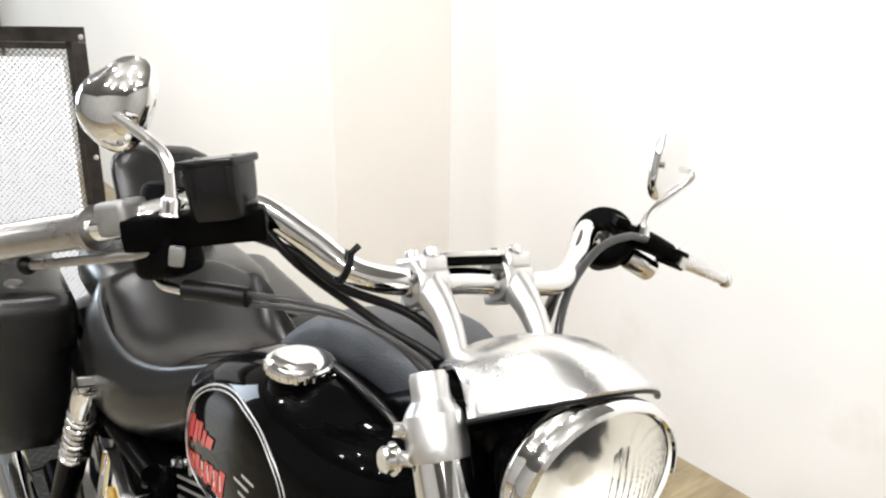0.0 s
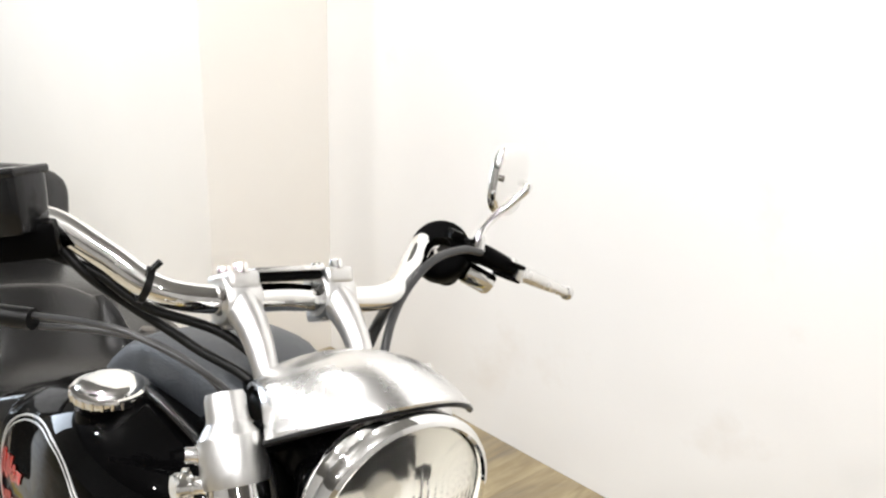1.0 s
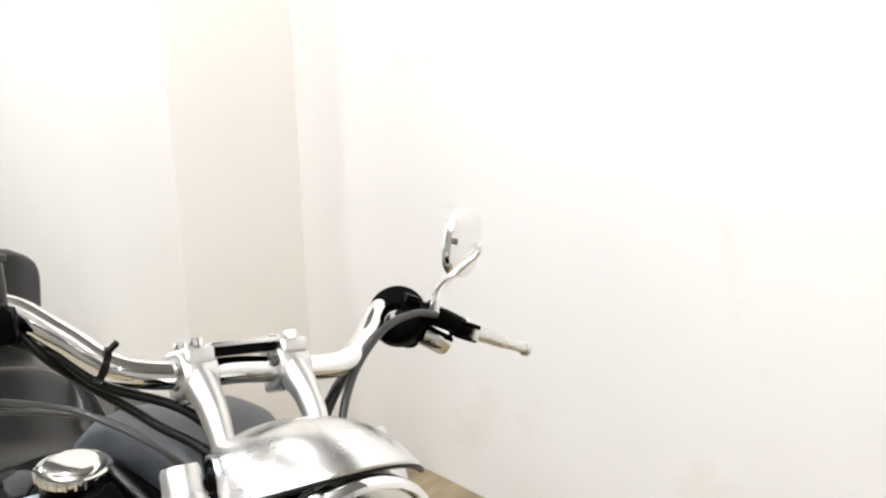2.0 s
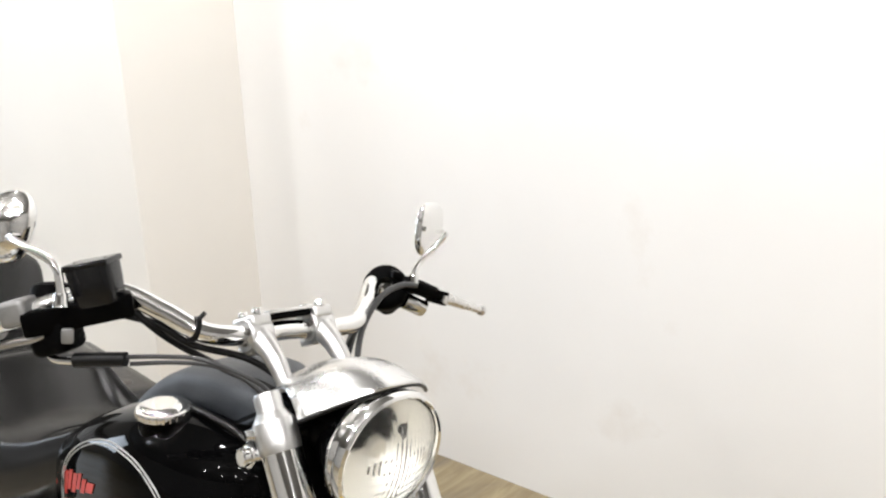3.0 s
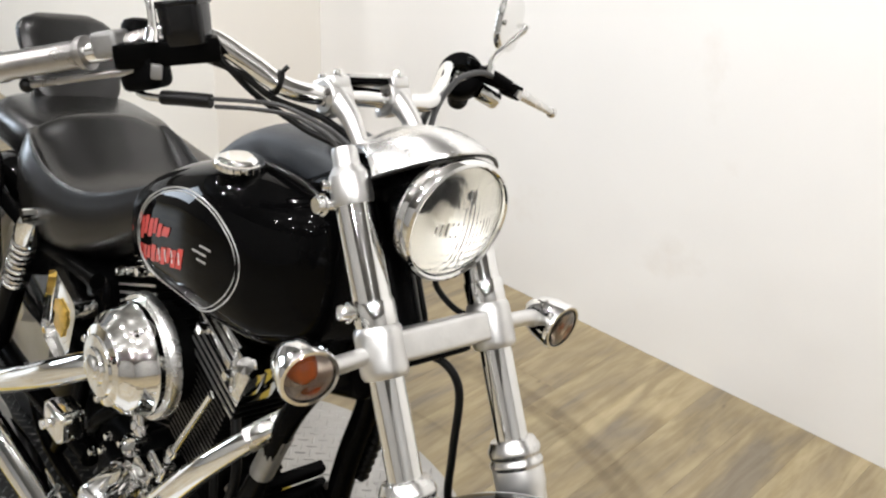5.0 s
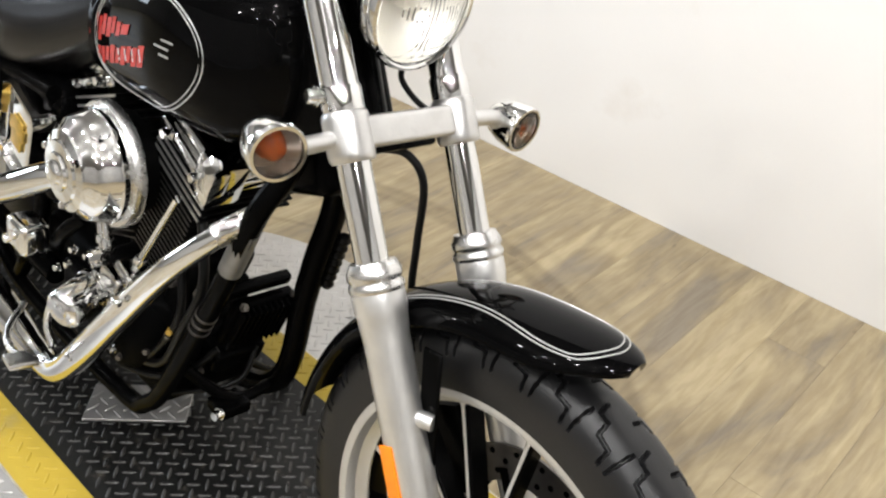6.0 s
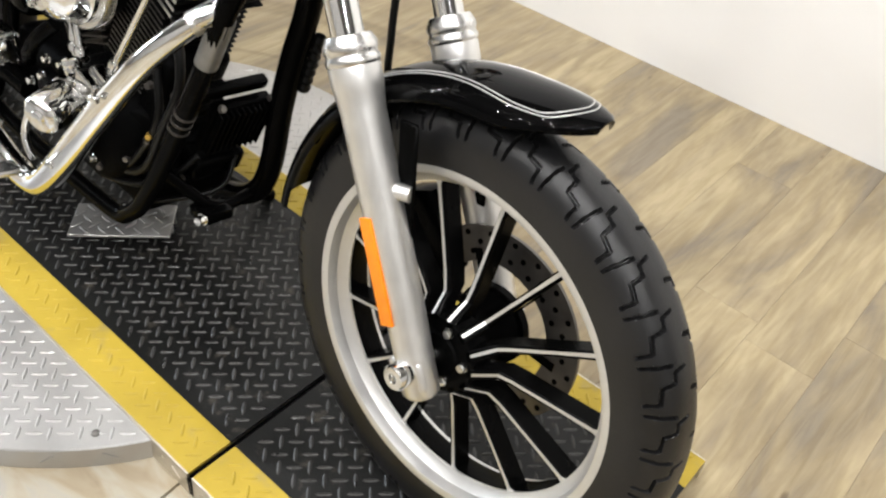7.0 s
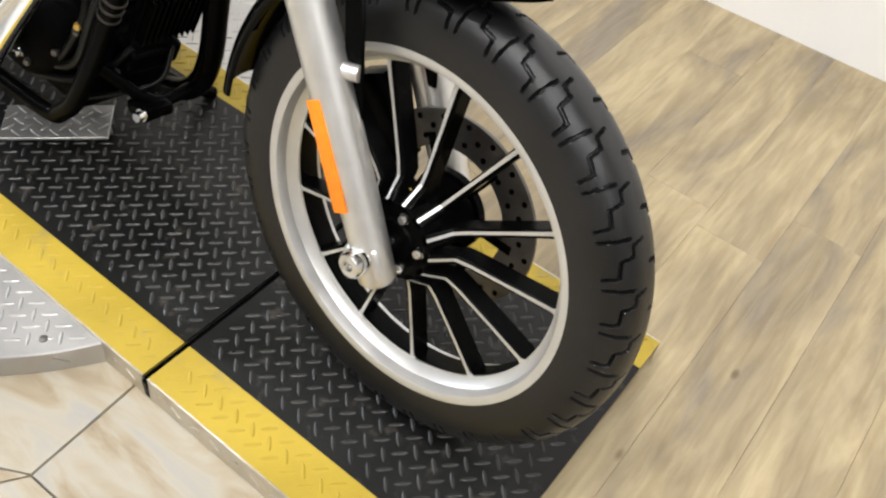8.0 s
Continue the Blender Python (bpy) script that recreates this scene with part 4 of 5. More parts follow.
RESERVE = frame_of(Vector((-0.576, -0.199, 0.814)), (0.741, 0.672, 0.27))


def reservoir(bm):
    """A rounded box that tapers towards its foot."""
    loops = []
    for h, k in ((-0.026, 0.86), (-0.024, 0.9), (0.0, 0.97), (0.017, 1.0), (0.0185, 0.99)):
        lp = []
        for i in range(40):
            c, d = math.cos(math.tau * i / 40), math.sin(math.tau * i / 40)
            lp.append(RESERVE @ Vector((0.0265 * k * math.copysign(abs(c) ** 0.42, c), 0.024 * k * math.copysign(abs(d) ** 0.42, d), h)))
        loops.append(lp)
    skin(bm, loops)


tub = made("brake_reservoir", RESERVOIR, reservoir, bar, "black brake fluid reservoir")
made("reservoir_lid", RESERVOIR, lambda bm: block(bm, (0.0535, 0.0485, 0.0075), RESERVE @ pose(0, 0, 0.0215), 0.0034, 4), tub, "black lid")
for q in (-0.018, 0.018):
    made("lid_screw", STEEL, lambda bm: bolt(bm, RESERVE @ Vector((q, 0, 0.025)), (0, 0, 1), 0.003, 0.001, False), tub)
made("banjo_bolt", CHROME, lambda bm: [lathe(bm, [(0, 0.012), (0.007, 0.012), (0.0085, 0.01), (0.0085, 0.0), (0, 0)], (-0.566, -0.155, 0.792), (0.35, 0.9, 0.1), 6), lathe(bm, [(0.0, 0.004), (0.0105, 0.004), (0.0105, -0.004), (0, -0.004)], (-0.565, -0.15, 0.79), (0.35, 0.9, 0.1), 20)], tub, "chrome hose fitting")
made("brake_perch", SATIN_BLACK, lambda bm: block(bm, (0.12, 0.034, 0.03), frame_of((-0.585, -0.215, 0.777), (-0.4, -0.9, -0.2)), 0.006, 2), bar)


def lever(s):
    pts = [(-0.578, -0.232, 0.76), (-0.606, -0.26, 0.747), (-0.645, -0.286, 0.732), (-0.683, -0.308, 0.718), (-0.716, -0.327, 0.706)] if s < 0 else [(-0.533, 0.342, 0.746), (-0.535, 0.36, 0.741), (-0.54, 0.395, 0.729), (-0.546, 0.43, 0.718), (-0.551, 0.458, 0.709)]
    ob = made("lever", DISC if s < 0 else POLISH, lambda bm: tube(bm, pts, [0.006, 0.005, 0.0045, 0.0045, 0.0045] if s < 0 else [0.011, 0.0095, 0.008, 0.007, 0.006], 14, 6), bar, "satin silver lever")
    made("lever_ball", HOSE if s < 0 else POLISH, lambda bm: bmesh.ops.create_uvsphere(bm, u_segments=16, v_segments=10, radius=0.0092, matrix=Matrix.Translation(pts[-1])), ob)


lever(-1), lever(1)


def mirror(s):
    if s < 0:
        c, yaw, tilt, ra, rb, turn = Vector((-0.684, -0.263, 0.866)), -1.02, 0.16, 0.0426, 0.0426, 0.0
        stem = [(-0.567, -0.243, 0.795), (-0.568, -0.243, 0.812), (-0.576, -0.246, 0.836), (-0.606, -0.253, 0.846), (-0.645, -0.27, 0.858)]
    else:
        c, yaw, tilt, ra, rb, turn = Vector((-0.62, 0.395, 0.838)), 0.27, 0.0, 0.042, 0.0485, -0.08
        stem = [(-0.546, 0.285, 0.775), (-0.55, 0.29, 0.79), (-0.555, 0.31, 0.806), (-0.548, 0.338, 0.832), (-0.544, 0.348, 0.845), (-0.56, 0.36, 0.846), (-0.6, 0.392, 0.841)]
    back = Vector((math.cos(yaw) * math.cos(tilt), math.sin(yaw) * math.cos(tilt), math.sin(tilt)))
    mb = made("mirror", CHROME, lambda bm: tube(bm, stem, [0.0062] + [0.0048] * (len(stem) - 1), 14, 6), bar, "chrome teardrop mirror")
    made("stem_foot", CHROME, lambda bm: lathe(bm, [(0.0, 0.012), (0.006, 0.012), (0.0075, 0.009), (0.0075, 0.0), (0.009, -0.003), (0.0, -0.003)], stem[0], (0, 0, 1), 18), mb)
    m = frame_of(c, back)

    def shell(bm):
        loops = []
        for h, k in ((-0.009, 0.9), (-0.01, 0.97), (-0.008, 1.0), (-0.003, 1.0), (0.002, 0.93), (0.0065, 0.75), (0.0095, 0.5), (0.0112, 0.25), (0.0117, 0.04)):
            lp = []
            for i in range(48):
                a = 2 * math.pi * i / 48
                u, v = math.cos(a), math.sin(a)
                if s < 0:
                    k2 = k * (1 - 0.042 * v + 0.085 * math.sin(2 * a) - 0.082 * math.cos(3 * a))
                else:
                    k2 = k * (1 - 0.055 * math.cos(4 * a) + 0.05 * v + 0.045 * u)
                y, z = ra * k2 * u, rb * k2 * v
                lp.append(m @ Vector((h if h < 0 else h * (1.7 if s < 0 else 0.35), y * math.cos(turn) - z * math.sin(turn), y * math.sin(turn) + z * math.cos(turn))))
            loops.append(lp)
        skin(bm, loops)

    made("shell", CHROME, shell, mb, "chrome mirror shell")
    made("mirror_glass", CHROME, lambda bm: skin(bm, [[m @ Vector((h, ra * k * math.cos(0.1309 * i), rb * k * math.sin(0.1309 * i))) for i in range(48)] for h, k in ((-0.0105, 0.8), (-0.0125, 0.79))]), mb, "mirror glass")
    return mb


mirror(-1), mirror(1)

# left controls seen past the headlight
made("clutch_perch", SATIN_BLACK, lambda bm: [tube(bm, [(-0.57, 0.27, 0.77), (-0.548, 0.292, 0.766), (-0.537, 0.315, 0.757), (-0.534, 0.332, 0.75)], [0.014, 0.0125, 0.0115, 0.0105], 16, 5), block(bm, (0.03, 0.02, 0.006), frame_of((-0.533, 0.33, 0.757), (0.05, 1, -0.3)), 0.002, 2), block(bm, (0.03, 0.02, 0.006), frame_of((-0.535, 0.327, 0.741), (0.05, 1, -0.3)), 0.002, 2)], bar, "black clutch perch")
made("lever_pivot", SATIN, lambda bm: [block(bm, (0.014, 0.02, 0.022), frame_of((-0.534, 0.341, 0.746), (0.0, 1, -0.3)), 0.004, 2), bolt(bm, (-0.532, 0.33, 0.761), (0, 0.28, 0.96), 0.005, 0.003, False)], bar, "satin lever pivot")
made("choke_knob", CHROME, lambda bm: lathe(bm, [(0, -0.018), (0.014, -0.018), (0.015, -0.014), (0.015, 0.014), (0.013, 0.018), (0, 0.018)], (-0.56, 0.305, 0.735), (0.4, 0.8, -0.4), 24), bar)

# ---- cables ----
for nm, mt, r, pts in (
        ("throttle_cable", CABLE, 0.0026, [(-0.52, -0.19, 0.737), (-0.47, -0.168, 0.746), (-0.427, -0.15, 0.75), (-0.39, -0.11, 0.73), (-0.385, -0.08, 0.699), (-0.37, -0.055, 0.64), (-0.37, -0.045, 0.56)]),
        ("throttle_cable", CABLE, 0.0026, [(-0.52, -0.185, 0.728), (-0.48, -0.15, 0.734), (-0.44, -0.12, 0.733), (-0.41, -0.085, 0.705), (-0.41, -0.06, 0.65), (-0.41, -0.05, 0.58)]),
        ("cable_sleeve", HOSE, 0.0085, [(-0.568, -0.226, 0.727), (-0.545, -0.21, 0.731), (-0.52, -0.19, 0.734)]),
        ("cable_elbow", CHROME, 0.0045, [(-0.61, -0.235, 0.75), (-0.605, -0.24, 0.73), (-0.59, -0.238, 0.724), (-0.568, -0.228, 0.726)]),
        ("brake_line", HOSE, 0.0045, [(-0.575, -0.165, 0.785), (-0.555, -0.14, 0.757), (-0.555, -0.105, 0.73), (-0.52, -0.06, 0.70), (-0.44, -0.02, 0.67), (-0.36, 0.0, 0.56)]),
        ("wire_loom", HOSE, 0.0045, [(-0.58, -0.18, 0.775), (-0.555, -0.135, 0.76), (-0.53, -0.1, 0.735), (-0.5, -0.04, 0.715), (-0.45, 0.0, 0.68)]),
        ("clutch_cable", CABLE, 0.0045, [(-0.54, 0.285, 0.77), (-0.535, 0.25, 0.775), (-0.525, 0.2, 0.765), (-0.51, 0.155, 0.73), (-0.48, 0.12, 0.69), (-0.45, 0.1, 0.62)]),
        ("wire_loom", HOSE, 0.006, [(-0.59, 0.245, 0.745), (-0.575, 0.215, 0.735), (-0.54, 0.165, 0.715), (-0.5, 0.12, 0.705), (-0.45, 0.06, 0.67)]),
        ("brake_hose", HOSE, 0.0055, [(-0.315, 0.0, 0.465), (-0.285, 0.02, 0.465), (-0.262, 0.035, 0.43), (-0.258, 0.04, 0.34), (-0.25, 0.045, 0.26), (-0.2, 0.06, 0.2)]),
        ("lamp_wire", HOSE, 0.004, [(-0.31, 0.02, 0.59), (-0.33, 0.03, 0.55), (-0.31, 0.06, 0.515), (-0.3, 0.1, 0.51)])):
    made(nm, mt, lambda bm: tube(bm, pts, r, 10, 8), bar if "hose" not in nm and "lamp" not in nm else bike)
made("cable_tie", HOSE, lambda bm: [lathe(bm, [(0.0128, -0.003), (0.0155, -0.003), (0.0155, 0.003), (0.0128, 0.003)], (-0.519, BY - 0.122, BARZ + 0.0125), (0.3, 1, -0.3), 20, True), block(bm, (0.004, 0.004, 0.014), pose(-0.512, BY - 0.118, BARZ + 0.029) @ pose(0, 0, 0, -35, 20, 0))], bar)

# ---- front fender ----
FA0, FA1 = 75.5, 172.0


def fender_pt(t, q, out=0.0):
    """The fender skin: t runs from the nose to the tail, q from the right edge to the left."""
    a = radians(FA0 + (FA1 - FA0) * t)
    e = math.sin(min(1.0, t / 0.17) * math.pi / 2)
    w = 0.069 * (0.22 + 0.78 * e ** 0.6)
    R = 0.387 - 0.022 * t + 0.014 * max(0, 1 - t / 0.2) ** 1.5
    side = 0.013 + 0.022 * e
    th = q * math.pi / 2
    r = R + out - (1 - math.cos(th)) * side
    return HUB + Vector((r * math.cos(a), (w + out) * math.sin(th), r * math.sin(a)))


def fender(bm):
    n, m = 64, 32
    vo = [[bm.verts.new(fender_pt(i / n, -1 + 2 * k / m)) for k in range(m + 1)] for i in range(n + 1)]
    vi = [[bm.verts.new(fender_pt(i / n, -1 + 2 * k / m, -0.004)) for k in range(m + 1)] for i in range(n + 1)]
    for vv in (vo, vi):
        for a, b in zip(vv, vv[1:]):
            for k in range(m):
                bm.faces.new((a[k], a[k + 1], b[k + 1], b[k]))
    for rr in (0, -1):
        for k in range(m):
            bm.faces.new((vo[rr][k], vo[rr][k + 1], vi[rr][k + 1], vi[rr][k]))
    for i in range(n):
        for kk in (0, -1):
            bm.faces.new((vo[i][kk], vo[i + 1][kk], vi[i + 1][kk], vi[i][kk]))


fend = made("front_fender", BLACK, fender, label="gloss black fender with twin silver pinstripes")


def fender_stripe(bm, off):
    t0 = 0.034 + off * 0.2
    pts = []
    for s in (-1, 1):
        row = []
        for i in range(61):
            t = t0 + 0.66 * (i / 60) ** 2
            q = (0.44 + 0.17 * math.exp(-((t - 0.07) / 0.15) ** 2) - off) * math.sin(min(1.0, (t - t0) / 0.045) * math.pi / 2) ** 0.55
            row.append(fender_pt(t, s * q, 0.0003))
        pts += row[::-1] if s < 0 else row[1:]
    tube(bm, pts, 0.0009, 6, 0)


made("pinstripe", STRIPE, lambda bm: fender_stripe(bm, 0.0), fend)
made("pinstripe", STRIPE, lambda bm: fender_stripe(bm, 0.06), fend)
for s in (-1, 1):
    made("fender_bracket", SATIN_BLACK, lambda bm: block(bm, (0.03, 0.006, 0.15), pose(-0.09, s * 0.07, 0.235) @ pose(0, 0, 0, 0, -10, 0), 0.002, 1), fend)
made("caliper", SATIN_BLACK, lambda bm: block(bm, (0.07, 0.05, 0.13), pose(-0.13, 0.062, 0.09) @ pose(0, 0, 0, 0, -30, 0), 0.012, 2), label="black brake caliper")
made("caliper_plate", REDPLASTIC, lambda bm: block(bm, (0.012, 0.01, 0.035), pose(-0.088, 0.03, 0.185) @ pose(0, 0, 0, 0, -25, 0), 0.003, 2), label="small red reflector")


# ---- fuel tank ----
TANK = [  # x, half width, centre z, up, down
    (-0.405, 0.03, 0.555, 0.03, 0.03), (-0.415, 0.07, 0.55, 0.06, 0.08), (-0.44, 0.105, 0.54, 0.085, 0.115), (-0.49, 0.132, 0.525, 0.108, 0.128),
    (-0.55, 0.145, 0.515, 0.122, 0.125), (-0.62, 0.15, 0.505, 0.127, 0.12), (-0.7, 0.146, 0.495, 0.115, 0.115), (-0.78, 0.14, 0.48, 0.1, 0.105),
    (-0.86, 0.125, 0.46, 0.075, 0.085), (-0.92, 0.092, 0.44, 0.045, 0.06), (-0.945, 0.05, 0.43, 0.02, 0.03)]


def tank_at(x):
    xs = [r[0] for r in TANK][::-1]
    return [float(np.interp(x, xs, [r[k] for r in TANK][::-1])) for k in range(1, 5)]


def tank(bm):
    loops = []
    path = spline([(r[0], r[1], r[2]) for r in TANK], 4)
    ups = spline([(r[3], r[4], 0) for r in TANK], 4)
    for p, q in zip(path, ups):
        loops.append(ring((p.x, 0.0, p.z), p.y, q.x, q.y, 44, 3.3))
    skin(bm, loops)


tank_ob = made("fuel_tank", BLACK, tank, label="gloss black fuel tank with twin silver pinstripes and red badge")


def tank_side(x, z, out=0.0006):
    """The point of the right-hand tank skin at x and height z."""
    hw, cz, up_, dn = tank_at(x)
    f = min(0.995, abs(z - cz) / (up_ if z > cz else dn))
    y = hw * (1 - f ** 3.3) ** (1 / 3.3)
    return Vector((x, -y - out, z))


def tank_line(bm, pts, r):
    tube(bm, [tank_side(x, z) for x, z in pts], r, 6, 0)


def oval(k):
    out = []
    for i in range(64):
        a = 2 * math.pi * i / 63
        x = -0.665 + 0.152 * k * math.cos(a)
        z = 0.49 + 0.088 * k * math.sin(a) + 0.026 * math.cos(a)
        out.append((x, z))
    return out


made("pinstripe", STRIPE, lambda bm: tank_line(bm, oval(1.0), 0.0012), tank_ob)
made("pinstripe", STRIPE, lambda bm: tank_line(bm, oval(0.95), 0.0009), tank_ob)


def tank_patch(bm, pts):
    """A thin raised patch on the tank skin bounded by an outline in x and z, filled as a fan of strips."""
    c = tank_side(sum(p[0] for p in pts) / len(pts), sum(p[1] for p in pts) / len(pts), 0.0012)
    cv = bm.verts.new(c)
    vs = [bm.verts.new(tank_side(x, z, 0.0012)) for x, z in pts]
    for a, b in zip(vs, vs[1:] + vs[:1]):
        bm.faces.new((cv, a, b))


def badge_bar(bm, x, z, w, h, slant, rise=0.2):
    pts = []
    for u, v in ((-0.5, -0.5), (0, -0.5), (0.5, -0.5), (0.5, 0), (0.5, 0.5), (0, 0.5), (-0.5, 0.5), (-0.5, 0)):
        pts.append((x + u * w + v * slant, z + v * h + u * w * rise))
    tank_patch(bm, pts)


def badge_row(x0, z0, rise, bars, height):
    """A slanting row of plain blocks, each (width, height factor, drop)."""
    x = x0
    for w, hf, dz in bars:
        made("badge_bar", RED, lambda bm: badge_bar(bm, x + w / 2, z0 + (x - x0) * rise + dz, w, height * hf * 0.9, 0.007, rise), tank_ob, "red badge block")
        x += w + 0.003


badge_row(-0.846, 0.468, 0.275, ((0.012, 1.5, 0.004), (0.015, 1.8, 0.0), (0.012, 1.4, 0.004), (0.016, 1.6, -0.002), (0.012, 1.35, 0.003), (0.015, 1.3, 0.0), (0.012, 1.1, 0.003), (0.014, 0.95, -0.002), (0.024, 0.7, -0.001)), 0.026)
badge_row(-0.806, 0.438, 0.29, ((0.014, 0.95, 0.002), (0.016, 1.15, -0.001), (0.013, 0.95, 0.001), (0.017, 1.2, 0.001), (0.014, 1.0, -0.001), (0.017, 1.2, 0), (0.014, 1.05, 0.002), (0.016, 1.2, -0.001), (0.018, 1.35, 0.001)), 0.027)
for k in range(4):
    made("badge_highlight", STRIPE, lambda bm: badge_bar(bm, -0.722 + 0.0225 * k, 0.4615 + 0.0065 * k, 0.0035, 0.017, -0.004), tank_ob, "pale inner stroke")
for x, z, w in ((-0.585, 0.5225, 0.027), (-0.598, 0.5115, 0.033), (-0.592, 0.5015, 0.022)):
    made("badge_dash", STRIPE, lambda bm: badge_bar(bm, x, z, w, 0.003, 0, 0.05), tank_ob, "short silver dash")


def filler(y, name):
    c = Vector((-0.598, y, 0.622))
    ax = Vector((0.05, y * 0.9, 1)).normalized()
    cap = made(name, CHROME, lambda bm: lathe(bm, [(0.0, 0.0222), (0.012, 0.022), (0.021, 0.0212), (0.026, 0.02), (0.0285, 0.0182), (0.0295, 0.0165), (0.0335, 0.016), (0.0345, 0.014), (0.0345, 0.008), (0.0335, 0.0065), (0.028, 0.006), (0.028, 0.012)], c, ax, 72), tank_ob, "low domed chrome filler cap with knurled rim")
    u = ax.orthogonal().normalized()
    for k in range(24):
        d = Matrix.Rotation(2 * math.pi * k / 24, 3, ax) @ u
        made("knurl", CHROME, lambda bm: tube(bm, [c + ax * 0.0078 + d * 0.0338, c + ax * 0.0142 + d * 0.0338], 0.0019, 8, 0), cap)
    made("neck", SATIN_BLACK, lambda bm: lathe(bm, [(0.027, 0.011), (0.027, -0.001), (0.031, -0.003), (0.031, -0.014)], c, ax, 48), cap, "black filler neck")


filler(-0.098, "filler_cap"), filler(0.112, "fuel_gauge")


def console(bm):
    loops = []
    for i in range(19):
        t = i / 18
        x = -0.405 - 0.43 * t
        hw, cz, up_, dn = tank_at(x)
        top = cz + up_
        w = 0.035 + 0.04 * math.sin(min(1, t * 2.2) * math.pi / 2) - 0.03 * max(0, t - 0.5) * 2
        z = top + 0.052 * math.sin(math.pi * min(1, t * 0.85 + 0.2)) ** 0.8 - 0.012
        loops.append(ring((x, 0.012, z - 0.012), w, 0.024, 0.05, 24, 3.0))
    skin(bm, loops)


made("tank_console", GREY_LEATHER, console, label="grey leather console pad along the tank top")
made("console_edge", LEATHER, lambda bm: tube(bm, [(-0.42, -0.045, 0.585), (-0.46, -0.068, 0.63), (-0.53, -0.074, 0.64), (-0.6, -0.07, 0.634)], 0.0045, 10, 6))
made("speedometer", CHROME, lambda bm: lathe(bm, [(0, 0.01), (0.024, 0.009), (0.029, 0.006), (0.03, 0), (0.028, -0.02)], (-0.69, 0.012, 0.63), (-0.1, 0, 1), 40), label="chrome dial on the console")

# ---- seat ----
SEAT = [  # x, half width, top z, dish depth, bottom z
    (-0.78, 0.05, 0.565, 0.0, 0.5), (-0.83, 0.085, 0.552, 0.006, 0.455), (-0.9, 0.115, 0.52, 0.014, 0.402), (-1.0, 0.15, 0.478, 0.026, 0.335),
    (-1.1, 0.175, 0.462, 0.042, 0.288), (-1.2, 0.187, 0.478, 0.056, 0.268), (-1.29, 0.182, 0.512, 0.04, 0.28), (-1.35, 0.156, 0.516, 0.006, 0.31), (-1.4, 0.11, 0.482, 0.0, 0.35)]
SY = 0.022


def seat(bm):
    loops = []
    a = spline([(r[0], r[1], r[2]) for r in SEAT], 5)
    b = spline([(r[3], r[4], 0) for r in SEAT], 5)
    for p, q in zip(a, b):
        row = []
        n = 160
        mid = (p.z + q.y) / 2
        h = (p.z - q.y) / 2
        for k in range(n):
            an = 2 * math.pi * k / n
            c, s = math.cos(an), math.sin(an)
            y = p.y * (1.0 if c < 0 else 0.84) * math.copysign(abs(c) ** (2 / 2.6), c)
            z = mid + h * math.copysign(abs(s) ** (2 / 2.6), s)
            if s > 0:
                u = abs(y) / max(p.y * (1.0 if c < 0 else 0.84), 1e-4)
                z -= q.x * max(0.0, 1 - (u / 0.86) ** 6) - 0.012 * math.exp(-((u - 0.88) / 0.05) ** 2) * min(1.0, q.x / 0.02)
            row.append(Vector((p.x, y + SY, z)))
        loops.append(row)
    skin(bm, loops)


seat_ob = made("seat", LEATHER, seat, label="black leather saddle with a rolled rim and a cross seam")


def seat_top(x, y):
    """Height of the saddle's upper skin at x, y from its middle line."""
    xs = [r[0] for r in SEAT][::-1]
    hw, tz, dd, bz = [float(np.interp(x, xs, [r[k] for r in SEAT][::-1])) for k in range(1, 5)]
    u = min(0.99, abs(y) / hw)
    return (tz + bz) / 2 + (tz - bz) / 2 * (1 - u ** 2.6) ** (1 / 2.6) - dd * max(0.0, 1 - (u / 0.86) ** 6)


made("cross_seam", LEATHER, lambda bm: tube(bm, [(-1.13 + 0.05 * (q / 10) ** 2, SY + 0.0125 * q, seat_top(-1.13 + 0.05 * (q / 10) ** 2, 0.0125 * q) + 0.0006) for q in range(-10, 11)], 0.0019, 8, 2), seat_ob)


made("rim_seam", LEATHER, lambda bm: tube(bm, [(x, SY - 0.8 * w, seat_top(x, 0.8 * w) + 0.001) for x, w in [(-0.86 - 0.022 * i, float(np.interp(-0.86 - 0.022 * i, [r[0] for r in SEAT][::-1], [r[1] for r in SEAT][::-1]))) for i in range(20)]], 0.0016, 8, 2), seat_ob)


def pad(bm, x0, x1, hw, z0, z1, power=3.0):
    loops = []
    for i in range(15):
        t = i / 14
        e = (1 - abs(2 * t - 1) ** 3.5) ** 0.4
        loops.append(ring((x0 + (x1 - x0) * t, 0.05, (z0 + z1) / 2), hw * max(0.35, e), (z1 - z0) / 2 * max(0.3, e), (z1 - z0) / 2 * max(0.3, e), 32, power))
    skin(bm, loops)


made("pillion_pad", LEATHER, lambda bm: pad(bm, -1.31, -1.72, 0.165, 0.37, 0.49), label="black leather passenger pad")


def backrest(bm):
    loops = []
    for i in range(17):
        t = i / 16
        z = 0.46 + 0.19 * t
        e = (1 - abs(2 * t - 1) ** 5) ** 0.35
        w = (0.095 + 0.022 * t) * max(0.5, e)
        lp = []
        for k in range(36):
            an = 2 * math.pi * k / 36
            c, s = math.cos(an), math.sin(an)
            lp.append(Vector((-1.6 - 0.12 * t + 0.03 * max(0.4, e) * math.copysign(abs(s) ** 0.6, s), 0.075 + w * math.copysign(abs(c) ** 0.55, c), z)))
        loops.append(lp)
    skin(bm, loops)


